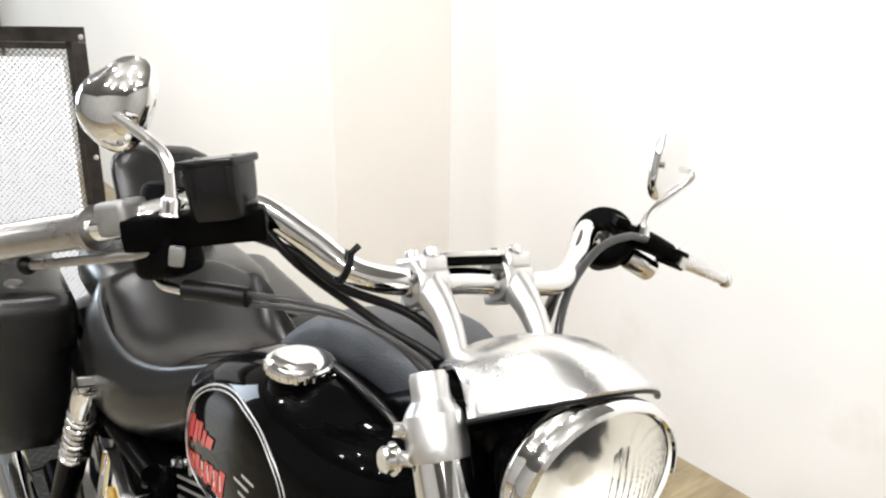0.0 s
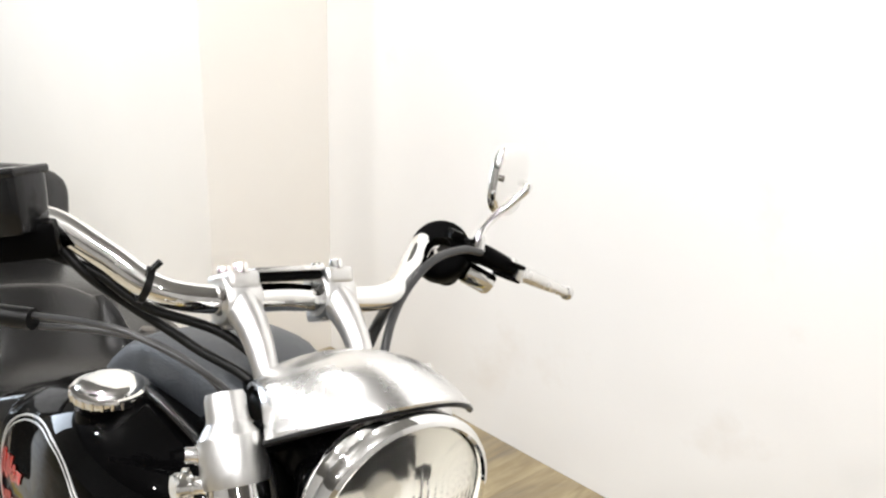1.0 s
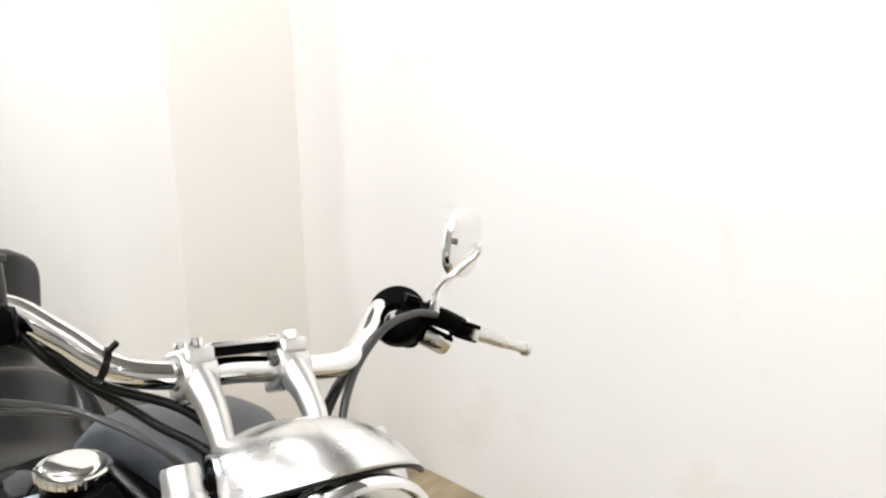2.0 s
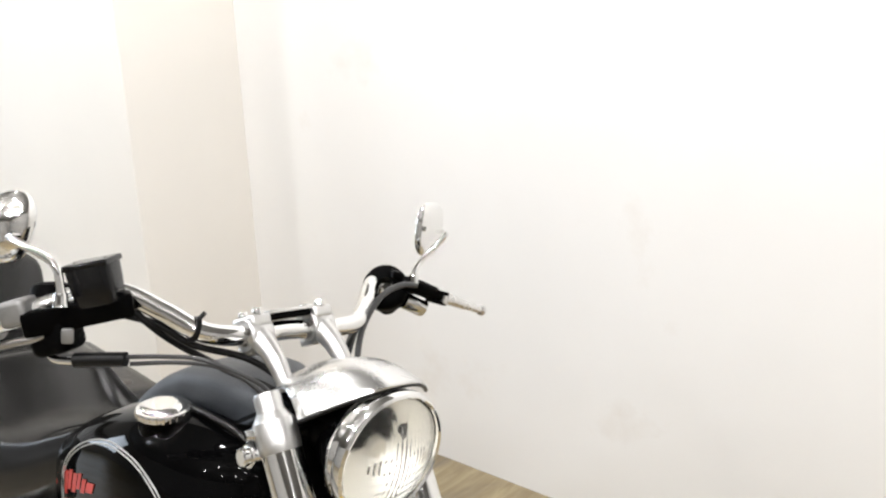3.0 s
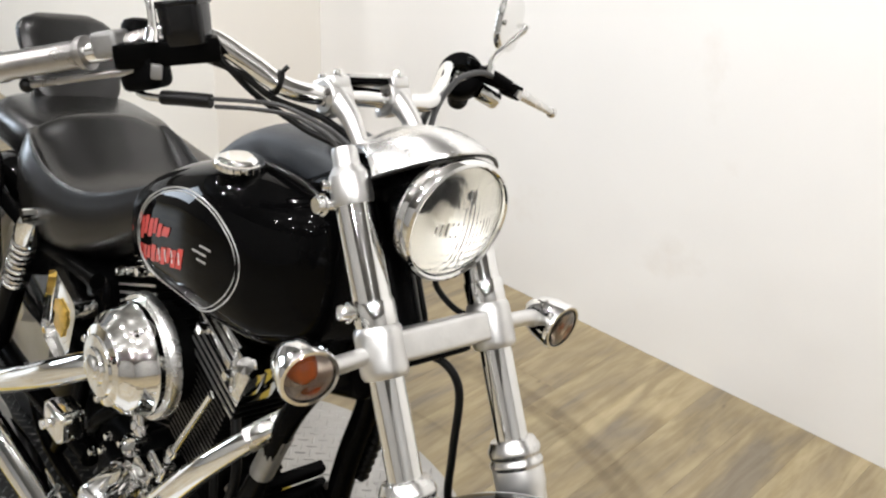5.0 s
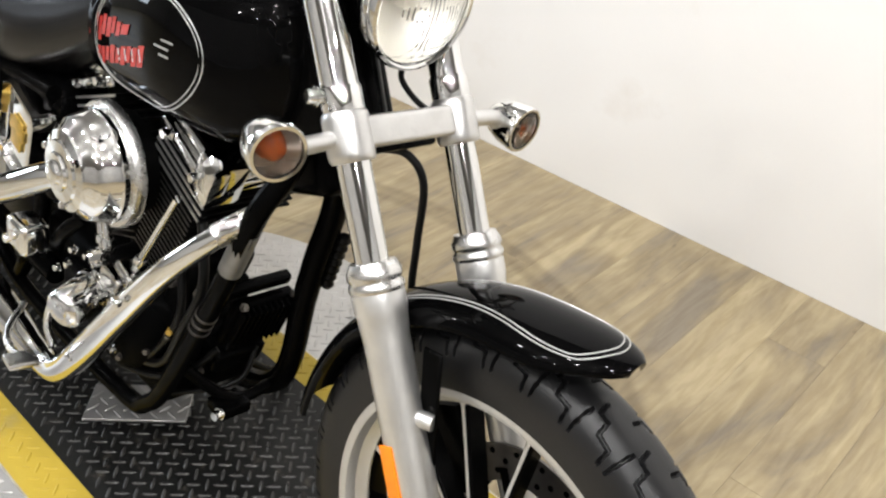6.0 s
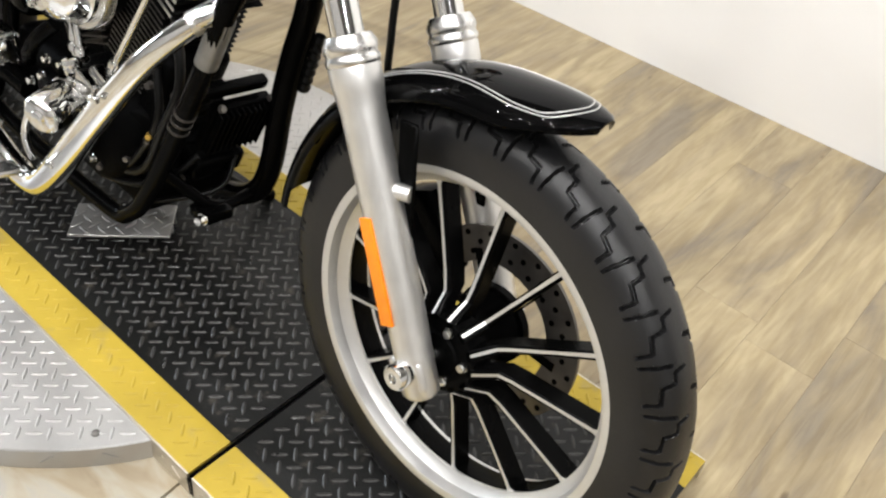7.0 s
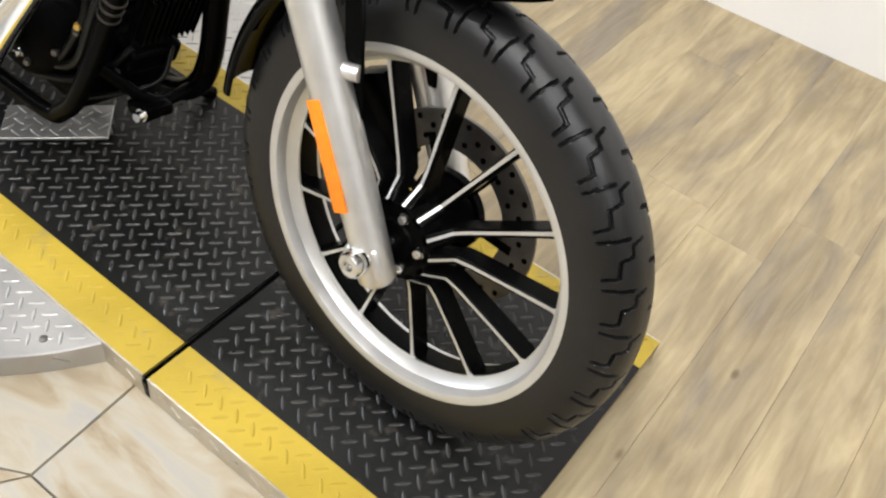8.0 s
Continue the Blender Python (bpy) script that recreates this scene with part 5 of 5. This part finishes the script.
rest = made("backrest", LEATHER, backrest, label="black leather passenger backrest")
made("backrest_bar", CHROME, lambda bm: [tube(bm, [(-1.5, 0.06 + s * 0.13, 0.2), (-1.56, 0.07 + s * 0.13, 0.35), (-1.64, 0.075 + s * 0.09, 0.47), (-1.72, 0.075 + s * 0.08, 0.58)], 0.008, 12, 5) for s in (-1, 1)], rest, "chrome sissy bar")

# ---- saddlebags ----
for s, by, bz in ((-1, -0.24, 0.275), (1, 0.29, 0.2)):
    tilt = pose(0, 0, 0, s * -3, 3, 0)
    bag = made("saddlebag", LEATHER, lambda bm: block(bm, (0.45, 0.2, 0.3), pose(-1.65, by, bz) @ tilt, 0.05, 5), label="black leather saddlebag")
    made("flap", LEATHER, lambda bm: block(bm, (0.462, 0.212, 0.13), pose(-1.65, by, bz + 0.095) @ tilt, 0.05, 6), bag, "leather lid")
    made("latch", STEEL, lambda bm: lathe(bm, [(0, 0.006), (0.014, 0.005), (0.016, 0), (0, 0)], (-1.47, by, bz + 0.162), (0.1, 0, 1), 24), bag)

# ---- frame ----
DOWN = {-1: [(-0.395, -0.03, 0.5), (-0.415, -0.06, 0.4), (-0.434, -0.09, 0.333), (-0.48, -0.092, 0.225), (-0.533, -0.092, 0.113), (-0.629, -0.092, -0.077), (-0.69, -0.095, -0.165), (-0.78, -0.1, -0.195), (-1.2, -0.11, -0.19), (-1.35, -0.11, -0.1)],
        1: [(-0.395, 0.03, 0.5), (-0.44, 0.06, 0.4), (-0.486, 0.09, 0.272), (-0.51, 0.09, 0.18), (-0.528, 0.09, 0.08), (-0.54, 0.09, -0.034), (-0.575, 0.092, -0.11), (-0.65, 0.095, -0.16), (-0.78, 0.1, -0.19), (-1.2, 0.11, -0.19), (-1.35, 0.11, -0.1)]}
for s in (-1, 1):
    made("down_tube", SATIN_BLACK, lambda bm: tube(bm, DOWN[s], 0.0165 if s < 0 else 0.021, 16, 6), label="black frame tube")
# pale sleeve paints the bright highlight strip on the frame tube
made("tube_label", CAST, lambda bm: tube(bm, [(-0.4475, -0.0912, 0.301), (-0.483, -0.0921, 0.218)], 0.0177, 16, 0), label="pale grey sleeve that paints a highlight on the frame tube")
REG = pose(-0.572, 0.026, 0.052) @ pose(0, 0, 0, 0, 24, 0)
reg = made("regulator", SATIN_BLACK, lambda bm: block(bm, (0.022, 0.112, 0.108), REG, 0.006, 2), label="finned black regulator")
for k in range(10):
    made("fin", SATIN_BLACK, lambda bm: block(bm, (0.016, 0.0032, 0.1), REG @ pose(0.0175, -0.0495 + 0.011 * k, 0), 0.001, 1), reg, smooth=False)
for q in (-0.048, 0.048):
    made("mount_bolt", STEEL, lambda bm: bolt(bm, REG @ Vector((0.012, q, 0.06)), (0.9, 0, 0.4), 0.006, 0.006), reg)
made("mount_bracket", SATIN_BLACK, lambda bm: block(bm, (0.02, 0.15, 0.02), pose(-0.557, 0.0, 0.125) @ pose(0, 0, 0, 0, 24, 0), 0.005, 2), reg)
made("mount_foot", SATIN_BLACK, lambda bm: block(bm, (0.055, 0.1, 0.05), pose(-0.618, 0.02, -0.04) @ pose(0, 0, 0, 0, 24, 0), 0.012, 3), reg)
made("cable_boot", HOSE, lambda bm: lathe(bm, [(0.009 + (0.003 if k % 2 else 0), 0.008 * k) for k in range(15)], (-0.506, 0.115, 0.122), (0.26, 0.0, 1), 16), label="ribbed rubber cable boot")
made("stand_bolt", CHROME, lambda bm: bolt(bm, (-0.553, -0.04, -0.118), (0.2, -1, 0), 0.009, 0.012, False))
made("cross_tube", SATIN_BLACK, lambda bm: tube(bm, [(-0.605, -0.09, -0.03), (-0.575, 0.0, -0.115), (-0.575, 0.09, -0.11)], 0.011, 12, 4))
made("stand_bracket", SATIN_BLACK, lambda bm: block(bm, (0.05, 0.06, 0.022), pose(-0.57, -0.01, -0.12), 0.006, 2))
made("rear_frame", SATIN_BLACK, lambda bm: [tube(bm, [(-0.5, 0, 0.5), (-0.8, 0, 0.44), (-1.0, 0, 0.33), (-1.3, 0, 0.3)], 0.02, 14, 4)] + [tube(bm, [(-1.0, s * 0.12, 0.3), (-1.3, s * 0.14, 0.3), (-1.75, s * 0.13, 0.33)], 0.015, 12, 4) for s in (-1, 1)] + [tube(bm, [(-1.02, s * 0.11, 0.3), (-1.1, s * 0.11, 0.0), (-1.2, s * 0.11, -0.16)], 0.016, 12, 4) for s in (-1, 1)])

# ---- engine ----
# made-up black block that keeps the space behind the frame tubes dark
mass = made("front_engine_cover", WRINKLE, lambda bm: [block(bm, (0.05, 0.12, 0.2), pose(-0.67, -0.01, 0.07) @ pose(0, 0, 0, 0, 25, 0), 0.02, 4), block(bm, (0.1, 0.12, 0.09), pose(-0.7, 0.0, -0.06), 0.025, 4)], label="made-up black ribbed block filling the dark space behind the frame tubes")
for k in range(4):
    made("rib", WRINKLE, lambda bm: block(bm, (0.012, 0.09, 0.005), pose(-0.648 + 0.466 * (0.06 - 0.03 * k), -0.005, 0.1 - 0.03 * k) @ pose(0, 0, 0, 0, 25, 0), 0.002, 1), mass)
for k, (y, z) in enumerate(((-0.05, 0.08), (-0.03, 0.0))):
    made("bolt_head", CHROME, lambda bm: bolt(bm, (-0.648 - 0.466 * (0.04 - z), y, z), (0.9, 0, -0.42), 0.006, 0.008), mass)
made("oil_line", HOSE, lambda bm: tube(bm, [(-0.6, -0.07, 0.25), (-0.56, -0.085, 0.15), (-0.6, -0.09, 0.05), (-0.66, -0.09, -0.06), (-0.76, -0.1, -0.1)], 0.008, 12, 5), mass)
# hoses, clips and small fittings low on the front of the engine
for pts, r in (([(-0.64, -0.075, 0.14), (-0.62, -0.085, 0.06), (-0.66, -0.09, -0.02), (-0.72, -0.095, -0.09), (-0.8, -0.1, -0.13)], 0.007),
               ([(-0.61, -0.05, 0.17), (-0.6, -0.065, 0.08), (-0.63, -0.07, 0.0), (-0.66, -0.075, -0.07), (-0.7, -0.07, -0.14)], 0.005),
               ([(-0.6, -0.02, -0.02), (-0.62, -0.06, -0.06), (-0.68, -0.09, -0.1), (-0.76, -0.11, -0.12)], 0.006),
               ([(-0.59, 0.05, -0.03), (-0.58, 0.02, -0.08), (-0.6, -0.03, -0.1), (-0.66, -0.08, -0.13)], 0.0045)):
    made("engine_hose", HOSE, lambda bm: tube(bm, pts, r, 12, 6), mass, "black rubber hose")
for k, (x, y, z) in enumerate(((-0.64, -0.088, 0.11), (-0.635, -0.09, 0.02), (-0.69, -0.1, -0.05), (-0.66, -0.085, -0.1), (-0.61, -0.06, 0.1), (-0.73, -0.118, 0.0), (-0.745, -0.12, -0.09), (-0.62, -0.04, -0.07))):
    made("fitting_bolt", GOLD if k in (1, 3) else STEEL, lambda bm: bolt(bm, (x, y, z), (0.5, -0.85, 0.1), 0.0062, 0.01), mass)
for c, d in (((-0.645, -0.088, 0.005), (-0.4, -0.05, -0.9)), ((-0.72, -0.095, -0.09), (-0.8, -0.06, -0.6))):
    made("hose_clip", STEEL, lambda bm: lathe(bm, [(0.007, -0.003), (0.0086, -0.003), (0.0086, 0.003), (0.007, 0.003)], c, d, 16, True), mass)
for k in range(3):
    made("tube_ring", WORN_STEEL, lambda bm: lathe(bm, [(0.0165, -0.0025), (0.0182, -0.002), (0.0182, 0.002), (0.0165, 0.0025)], Vector((-0.533, -0.092, 0.113)).lerp(Vector((-0.55, -0.092, 0.079)), k / 2), (-0.45, 0, -0.89), 20, True), label="grooved ring on the frame tube")
made("timing_plate", WRINKLE, lambda bm: [lathe(bm, [(0, 0.016), (0.034, 0.015), (0.04, 0.01), (0.042, 0), (0, 0)], (-0.7, -0.07, 0.0), (0.55, -0.8, -0.1), 32), block(bm, (0.05, 0.03, 0.06), pose(-0.66, -0.05, -0.05) @ pose(0, 0, 0, 0, 20, 30), 0.01, 2)], mass)
CR = Vector((-0.79, 0.0, -0.03))
crank = made("crankcase", WRINKLE, lambda bm: [lathe(bm, [(0, -0.12), (0.085, -0.12), (0.1, -0.11), (0.115, -0.08), (0.12, 0.0), (0.115, 0.09), (0, 0.12)], CR, (0, 1, 0), 48), block(bm, (0.34, 0.2, 0.15), pose(-0.93, 0.0, -0.04), 0.03, 3), block(bm, (0.3, 0.18, 0.06), pose(-0.8, 0.0, -0.12), 0.02, 3)], label="black engine crankcase")


def cylinder(lean):
    d = Vector((math.sin(radians(lean)), 0, math.cos(radians(lean))))
    m = frame_of(CR, (d.z, 0, -d.x), d)
    base = made("cylinder", FIN, lambda bm: lathe(bm, [(0, 0.1), (0.055, 0.1), (0.055, 0.39), (0, 0.39)], CR, d, 32), label="black finned cylinder")
    for k in range(16):
        h = 0.135 + 0.0115 * k
        made("fin", FIN, lambda bm: block(bm, (0.118, 0.155, 0.003), m @ pose(0, 0, h), 0.001, 1), base, smooth=False)
        made("fin_edge", STEEL, lambda bm: block(bm, (0.112, 0.0012, 0.0022), m @ pose(0, -0.078, h)), base, smooth=False)
    for k in range(4):
        h = 0.331 + 0.0145 * k
        made("head_fin", FIN, lambda bm: block(bm, (0.158, 0.165, 0.0045), m @ pose(0, 0, h), 0.0015, 1), base, smooth=False)
        made("fin_edge", FINEDGE, lambda bm: block(bm, (0.15, 0.0018, 0.0042), m @ pose(0, -0.0832, h)), base, smooth=False)
    made("rocker_box", CHROME, lambda bm: [block(bm, (0.155, 0.172, 0.02), m @ pose(0, 0, 0.398), 0.005, 3), block(bm, (0.135, 0.152, 0.026), m @ pose(0, 0, 0.42), 0.01, 3)], base, "chrome rocker box")
    for q in (-0.045, 0.045):
        made("rocker_bolt", CHROME, lambda bm: bolt(bm, m @ Vector((q, -0.089, 0.399)), (0, -1, 0), 0.008, 0.012, False), base)
    return base


cylinder(23.5), cylinder(-21)
made("head_plate", CHROME, lambda bm: [block(bm, (0.05, 0.06, 0.08), pose(-0.575, -0.06, 0.32) @ pose(0, 0, 0, 0, 24, 0), 0.008, 2), block(bm, (0.03, 0.03, 0.05), pose(-0.55, -0.085, 0.33) @ pose(0, 0, 0, 0, 24, 0), 0.006, 2), lathe(bm, [(0, 0.016), (0.012, 0.014), (0.014, 0.006), (0.01, 0), (0.01, -0.02)], (-0.548, -0.09, 0.352), (0.6, -0.6, 0.5), 20)], label="chrome engine mount link")
for p0, p1 in (((-0.737, -0.1, 0.088), (-0.62, -0.1, 0.2705)), ((-0.83, -0.1, 0.06), (-0.9, -0.1, 0.3)), ((-0.85, -0.1, 0.06), (-0.935, -0.1, 0.29))):
    p0, p1 = Vector(p0), Vector(p1)
    d = (p1 - p0).normalized()
    made("pushrod_tube", CHROME, lambda bm: [tube(bm, [p0, p0.lerp(p1, 0.45), p1], [0.0085, 0.0075, 0.0065], 14, 3), lathe(bm, [(0, 0), (0.0125, 0), (0.0125, 0.01), (0.01, 0.016), (0, 0.018)], p0 + d * 0.02, d, 16)], label="chrome pushrod tube")
for k, (x, z) in enumerate(((-0.752, 0.068), (-0.842, 0.055))):
    made("tappet_block", CHROME, lambda bm: [block(bm, (0.055, 0.035, 0.036), pose(x, -0.105, z) @ pose(0, 0, 0, 0, 18 if k == 0 else -18, 0), 0.01, 3), bolt(bm, (x + 0.016, -0.124, z), (0, -1, 0), 0.006, 0.01, False), bolt(bm, (x - 0.016, -0.124, z), (0, -1, 0), 0.006, 0.01, False)], label="chrome tappet block")

# round air cleaner
AC = Vector((-0.782, -0.135, 0.262))
air = made("air_cleaner", CHROME, lambda bm: lathe(bm, [(0, 0.079), (0.03, 0.078), (0.0315, 0.0735), (0.048, 0.072), (0.05, 0.068), (0.064, 0.064), (0.067, 0.0585), (0.079, 0.05), (0.086, 0.034), (0.089, 0.016), (0.093, 0.012), (0.093, 0.0), (0.0, 0.0)], AC, (0, -1, 0), 72), label="round chrome air cleaner cover")
made("cover_disc", CHROME, lambda bm: lathe(bm, [(0, 0.086), (0.012, 0.086), (0.018, 0.083), (0.02, 0.078), (0, 0.07)], AC, (0, -1, 0), 36), air)
made("backing_plate", POLISH, lambda bm: lathe(bm, [(0, 0.0), (0.1, 0.0), (0.103, -0.004), (0.103, -0.018), (0.098, -0.022), (0, -0.022)], AC, (0, -1, 0), 72), air, "silver backing ring")
made("filter", FIN, lambda bm: lathe(bm, [(0, 0.0), (0.084, -0.022), (0.084, -0.05), (0, -0.05)], AC, (0, -1, 0), 48), air)
for k in range(3):
    made("cover_screw", CHROME, lambda bm: bolt(bm, AC + Vector((0.055 * math.cos(2.1 * k + 0.6), -0.07, 0.055 * math.sin(2.1 * k + 0.6))), (0, -1, 0), 0.005, 0.004, False), air)

# cam cover, oil filter, small chrome bits
made("cam_cover", WRINKLE, lambda bm: [lathe(bm, [(0, 0.02), (0.05, 0.019), (0.062, 0.015), (0.068, 0.005), (0.07, 0), (0, 0)], (-0.81, -0.118, -0.02), (0, -1, 0), 48), block(bm, (0.15, 0.03, 0.09), pose(-0.87, -0.12, -0.03), 0.015, 3)], label="black cam cover")
filt = made("oil_filter", CHROME, lambda bm: lathe(bm, [(0, 0.084), (0.012, 0.0845), (0.014, 0.081), (0.026, 0.083), (0.033, 0.078), (0.0355, 0.07), (0.0355, 0.014), (0.0375, 0.012), (0.0375, 0.002), (0, 0)], (-0.797, -0.137, 0.03), (0.3, -0.93, -0.2), 40), label="chrome oil filter")
made("filter_mount", CHROME, lambda bm: [block(bm, (0.05, 0.024, 0.07), pose(-0.765, -0.13, 0.045) @ pose(0, 0, 0, 0, 22, 10), 0.006, 2), block(bm, (0.022, 0.03, 0.034), pose(-0.735, -0.135, 0.025) @ pose(0, 0, 0, 0, 22, 10), 0.005, 2), lathe(bm, [(0, 0.022), (0.012, 0.021), (0.015, 0.016), (0.015, 0.0), (0, 0)], (-0.8, -0.13, 0.075), (0.1, -0.6, 0.8), 24)], filt, "chrome filter mount")
for x, z in ((-0.893, 0.052), (-0.915, 0.01), (-0.87, -0.06), (-0.8, -0.095), (-0.745, -0.07), (-0.735, -0.005), (-0.96, -0.02)):
    made("cover_bolt", CHROME, lambda bm: bolt(bm, (x, -0.134, z), (0, -1, 0), 0.0065, 0.009, False), crank)
made("breather_tube", SATIN_BLACK, lambda bm: tube(bm, [(-0.86, -0.13, 0.13), (-0.9, -0.145, 0.09), (-0.95, -0.14, 0.04), (-1.0, -0.12, 0.0)], 0.013, 14, 5), crank)
made("drain_pipe", CHROME, lambda bm: tube(bm, [(-0.86, -0.15, -0.02), (-0.9, -0.17, -0.05), (-0.905, -0.18, -0.1), (-0.87, -0.185, -0.125)], 0.007, 12, 5), crank)
made("oil_pump_cover", CHROME, lambda bm: [block(bm, (0.07, 0.05, 0.06), pose(-0.965, -0.185, 0.06), 0.012, 3), bolt(bm, (-0.952, -0.21, 0.07), (0, -1, 0), 0.009, 0.01, False), bolt(bm, (-0.98, -0.21, 0.05), (0, -1, 0), 0.009, 0.01, False)])
made("horn_cover", SATIN_BLACK, lambda bm: block(bm, (0.1, 0.06, 0.14), pose(-0.44, 0.0, 0.42) @ pose(0, 0, 0, 0, -20, 0), 0.02, 3))

# ---- exhaust ----
made("front_exhaust", CHROME, lambda bm: tube(bm, [(-0.455, -0.085, 0.315), (-0.47, -0.12, 0.29), (-0.53, -0.16, 0.215), (-0.63, -0.175, 0.09), (-0.74, -0.18, -0.045), (-0.835, -0.18, -0.15), (-0.89, -0.18, -0.185), (-0.98, -0.18, -0.19), (-1.2, -0.19, -0.16), (-1.9, -0.21, -0.12)], [0.0145, 0.0155, 0.0185, 0.0235, 0.0255, 0.0255, 0.0255, 0.0255, 0.036, 0.042], 24, 6), label="chrome front exhaust pipe")
made("exhaust_port", POLISH, lambda bm: tube(bm, [(-0.45, -0.075, 0.32), (-0.475, -0.125, 0.285)], 0.018, 16, 0))
made("rear_exhaust", CHROME, lambda bm: tube(bm, [(-0.83, -0.12, 0.24), (-0.87, -0.17, 0.215), (-0.97, -0.2, 0.155), (-1.1, -0.21, 0.08), (-1.25, -0.21, 0.0), (-1.4, -0.21, -0.04), (-1.95, -0.22, -0.03)], [0.022, 0.024, 0.026, 0.026, 0.026, 0.032, 0.04], 24, 6), label="chrome rear exhaust pipe")
for x, z in ((-0.6, 0.13), (-0.76, -0.07)):
    made("heat_shield_clamp", CHROME, lambda bm: block(bm, (0.02, 0.012, 0.012), pose(x, -0.203, z), 0.003, 1))

# ---- controls and trim along the right side ----
made("brake_pedal", POLISH, lambda bm: [block(bm, (0.055, 0.05, 0.012), pose(-0.845, -0.25, -0.115) @ pose(0, 0, 0, 0, -12, -8), 0.005, 2), tube(bm, [(-0.86, -0.24, -0.122), (-0.93, -0.235, -0.15), (-1.0, -0.215, -0.16), (-1.06, -0.16, -0.15)], 0.007, 12, 4)], label="satin brake pedal")
cover = made("side_cover", CHROME, lambda bm: block(bm, (0.13, 0.02, 0.17), pose(-1.075, -0.14, 0.2) @ pose(0, 0, 0, 0, 18, 0), 0.03, 4), label="chrome side cover with gold badge")
made("badge", GOLD, lambda bm: [block(bm, (0.04, 0.006, 0.065), pose(-1.08, -0.153, 0.2) @ pose(0, 0, 0, 0, 18, 0), 0.004, 2), block(bm, (0.058, 0.005, 0.026), pose(-1.08, -0.153, 0.208) @ pose(0, 0, 0, 0, 18, 0), 0.004, 2)], cover, "gold shield badge")
made("oil_tank", BLACK, lambda bm: block(bm, (0.4, 0.25, 0.24), pose(-1.2, 0.0, 0.19), 0.04, 4))

# ---- rear end ----
for s in (-1, 1):
    top, low = Vector((-1.18, 0.02 + s * 0.19, 0.355)), Vector((-1.39, 0.02 + s * 0.19, 0.0))
    dd = (low - top).normalized()
    sh = made("shock", SATIN_BLACK, lambda bm: [tube(bm, [top, low], 0.013, 16, 0), tube(bm, [top + dd * 0.19, low - dd * 0.03], 0.0235, 20, 0)], label="rear shock absorber with chrome spring")
    made("shock_cap", CHROME, lambda bm: [lathe(bm, [(0, -0.01), (0.02, -0.01), (0.024, 0.0), (0.026, 0.03), (0.024, 0.05), (0, 0.05)], top, dd, 28), lathe(bm, [(0, -0.02), (0.014, -0.02), (0.014, 0.02), (0, 0.02)], top - dd * 0.015, (0, s, 0), 20)], sh, "chrome top cap")
    made("spring", CHROME, lambda bm: tube(bm, [top + dd * (0.05 + 0.14 * i / 150) + 0.0215 * (Vector((0, 1, 0)) * math.cos(2 * math.pi * 9 * i / 150) + dd.cross(Vector((0, 1, 0))) * math.sin(2 * math.pi * 9 * i / 150)) for i in range(151)], 0.0045, 8, 0), sh, "chrome coil spring")
    made("rear_axle_plate", SATIN_BLACK, lambda bm: tube(bm, [(-1.0, s * 0.12, -0.06), (-1.3, s * 0.14, -0.04), (-1.62, s * 0.14, -0.02)], 0.022, 14, 3))
rear = made("rear_wheel", SILVER, lambda bm: lathe(bm, [(0.014, -0.06), (0.05, -0.06), (0.06, -0.03), (0.2, -0.03), (0.21, -0.05), (0.218, -0.05), (0.212, 0.0), (0.218, 0.05), (0.2, 0.03), (0.06, 0.03), (0.05, 0.06), (0.014, 0.06)], (-1.62, 0, -0.012), (0, 1, 0), 64), label="rear wheel")
made("tyre", RUBBER, lambda bm: lathe(bm, [(r, y) for r, y in tyre_profile(0.316, 0.068, 0.21, 28)], (-1.62, 0, -0.012), (0, 1, 0), 90), rear)


def rear_fender(bm):
    loops = []
    for i in range(33):
        a = radians(60 + 135 * (1 - i / 32) - 20)
        row = []
        for k in range(17):
            q = -1 + 2 * k / 16
            r = 0.36 - (1 - math.cos(q * math.pi / 2)) * 0.05
            row.append(Vector((-1.62 + r * math.cos(a), 0.1 * math.sin(q * math.pi / 2), r * math.sin(a) - 0.01)))
        loops.append(row + [Vector((p.x * 1.0, p.y * 0.96, p.z - 0.006)) for p in row[::-1]])
    skin(bm, loops)


made("rear_fender", BLACK, rear_fender, label="gloss black rear fender")
made("side_stand", SATIN_BLACK, lambda bm: tube(bm, [(-0.72, 0.12, -0.17), (-0.74, 0.2, -0.24), (-0.75, 0.27, -0.281)], [0.012, 0.011, 0.014], 12, 3), label="black side stand")
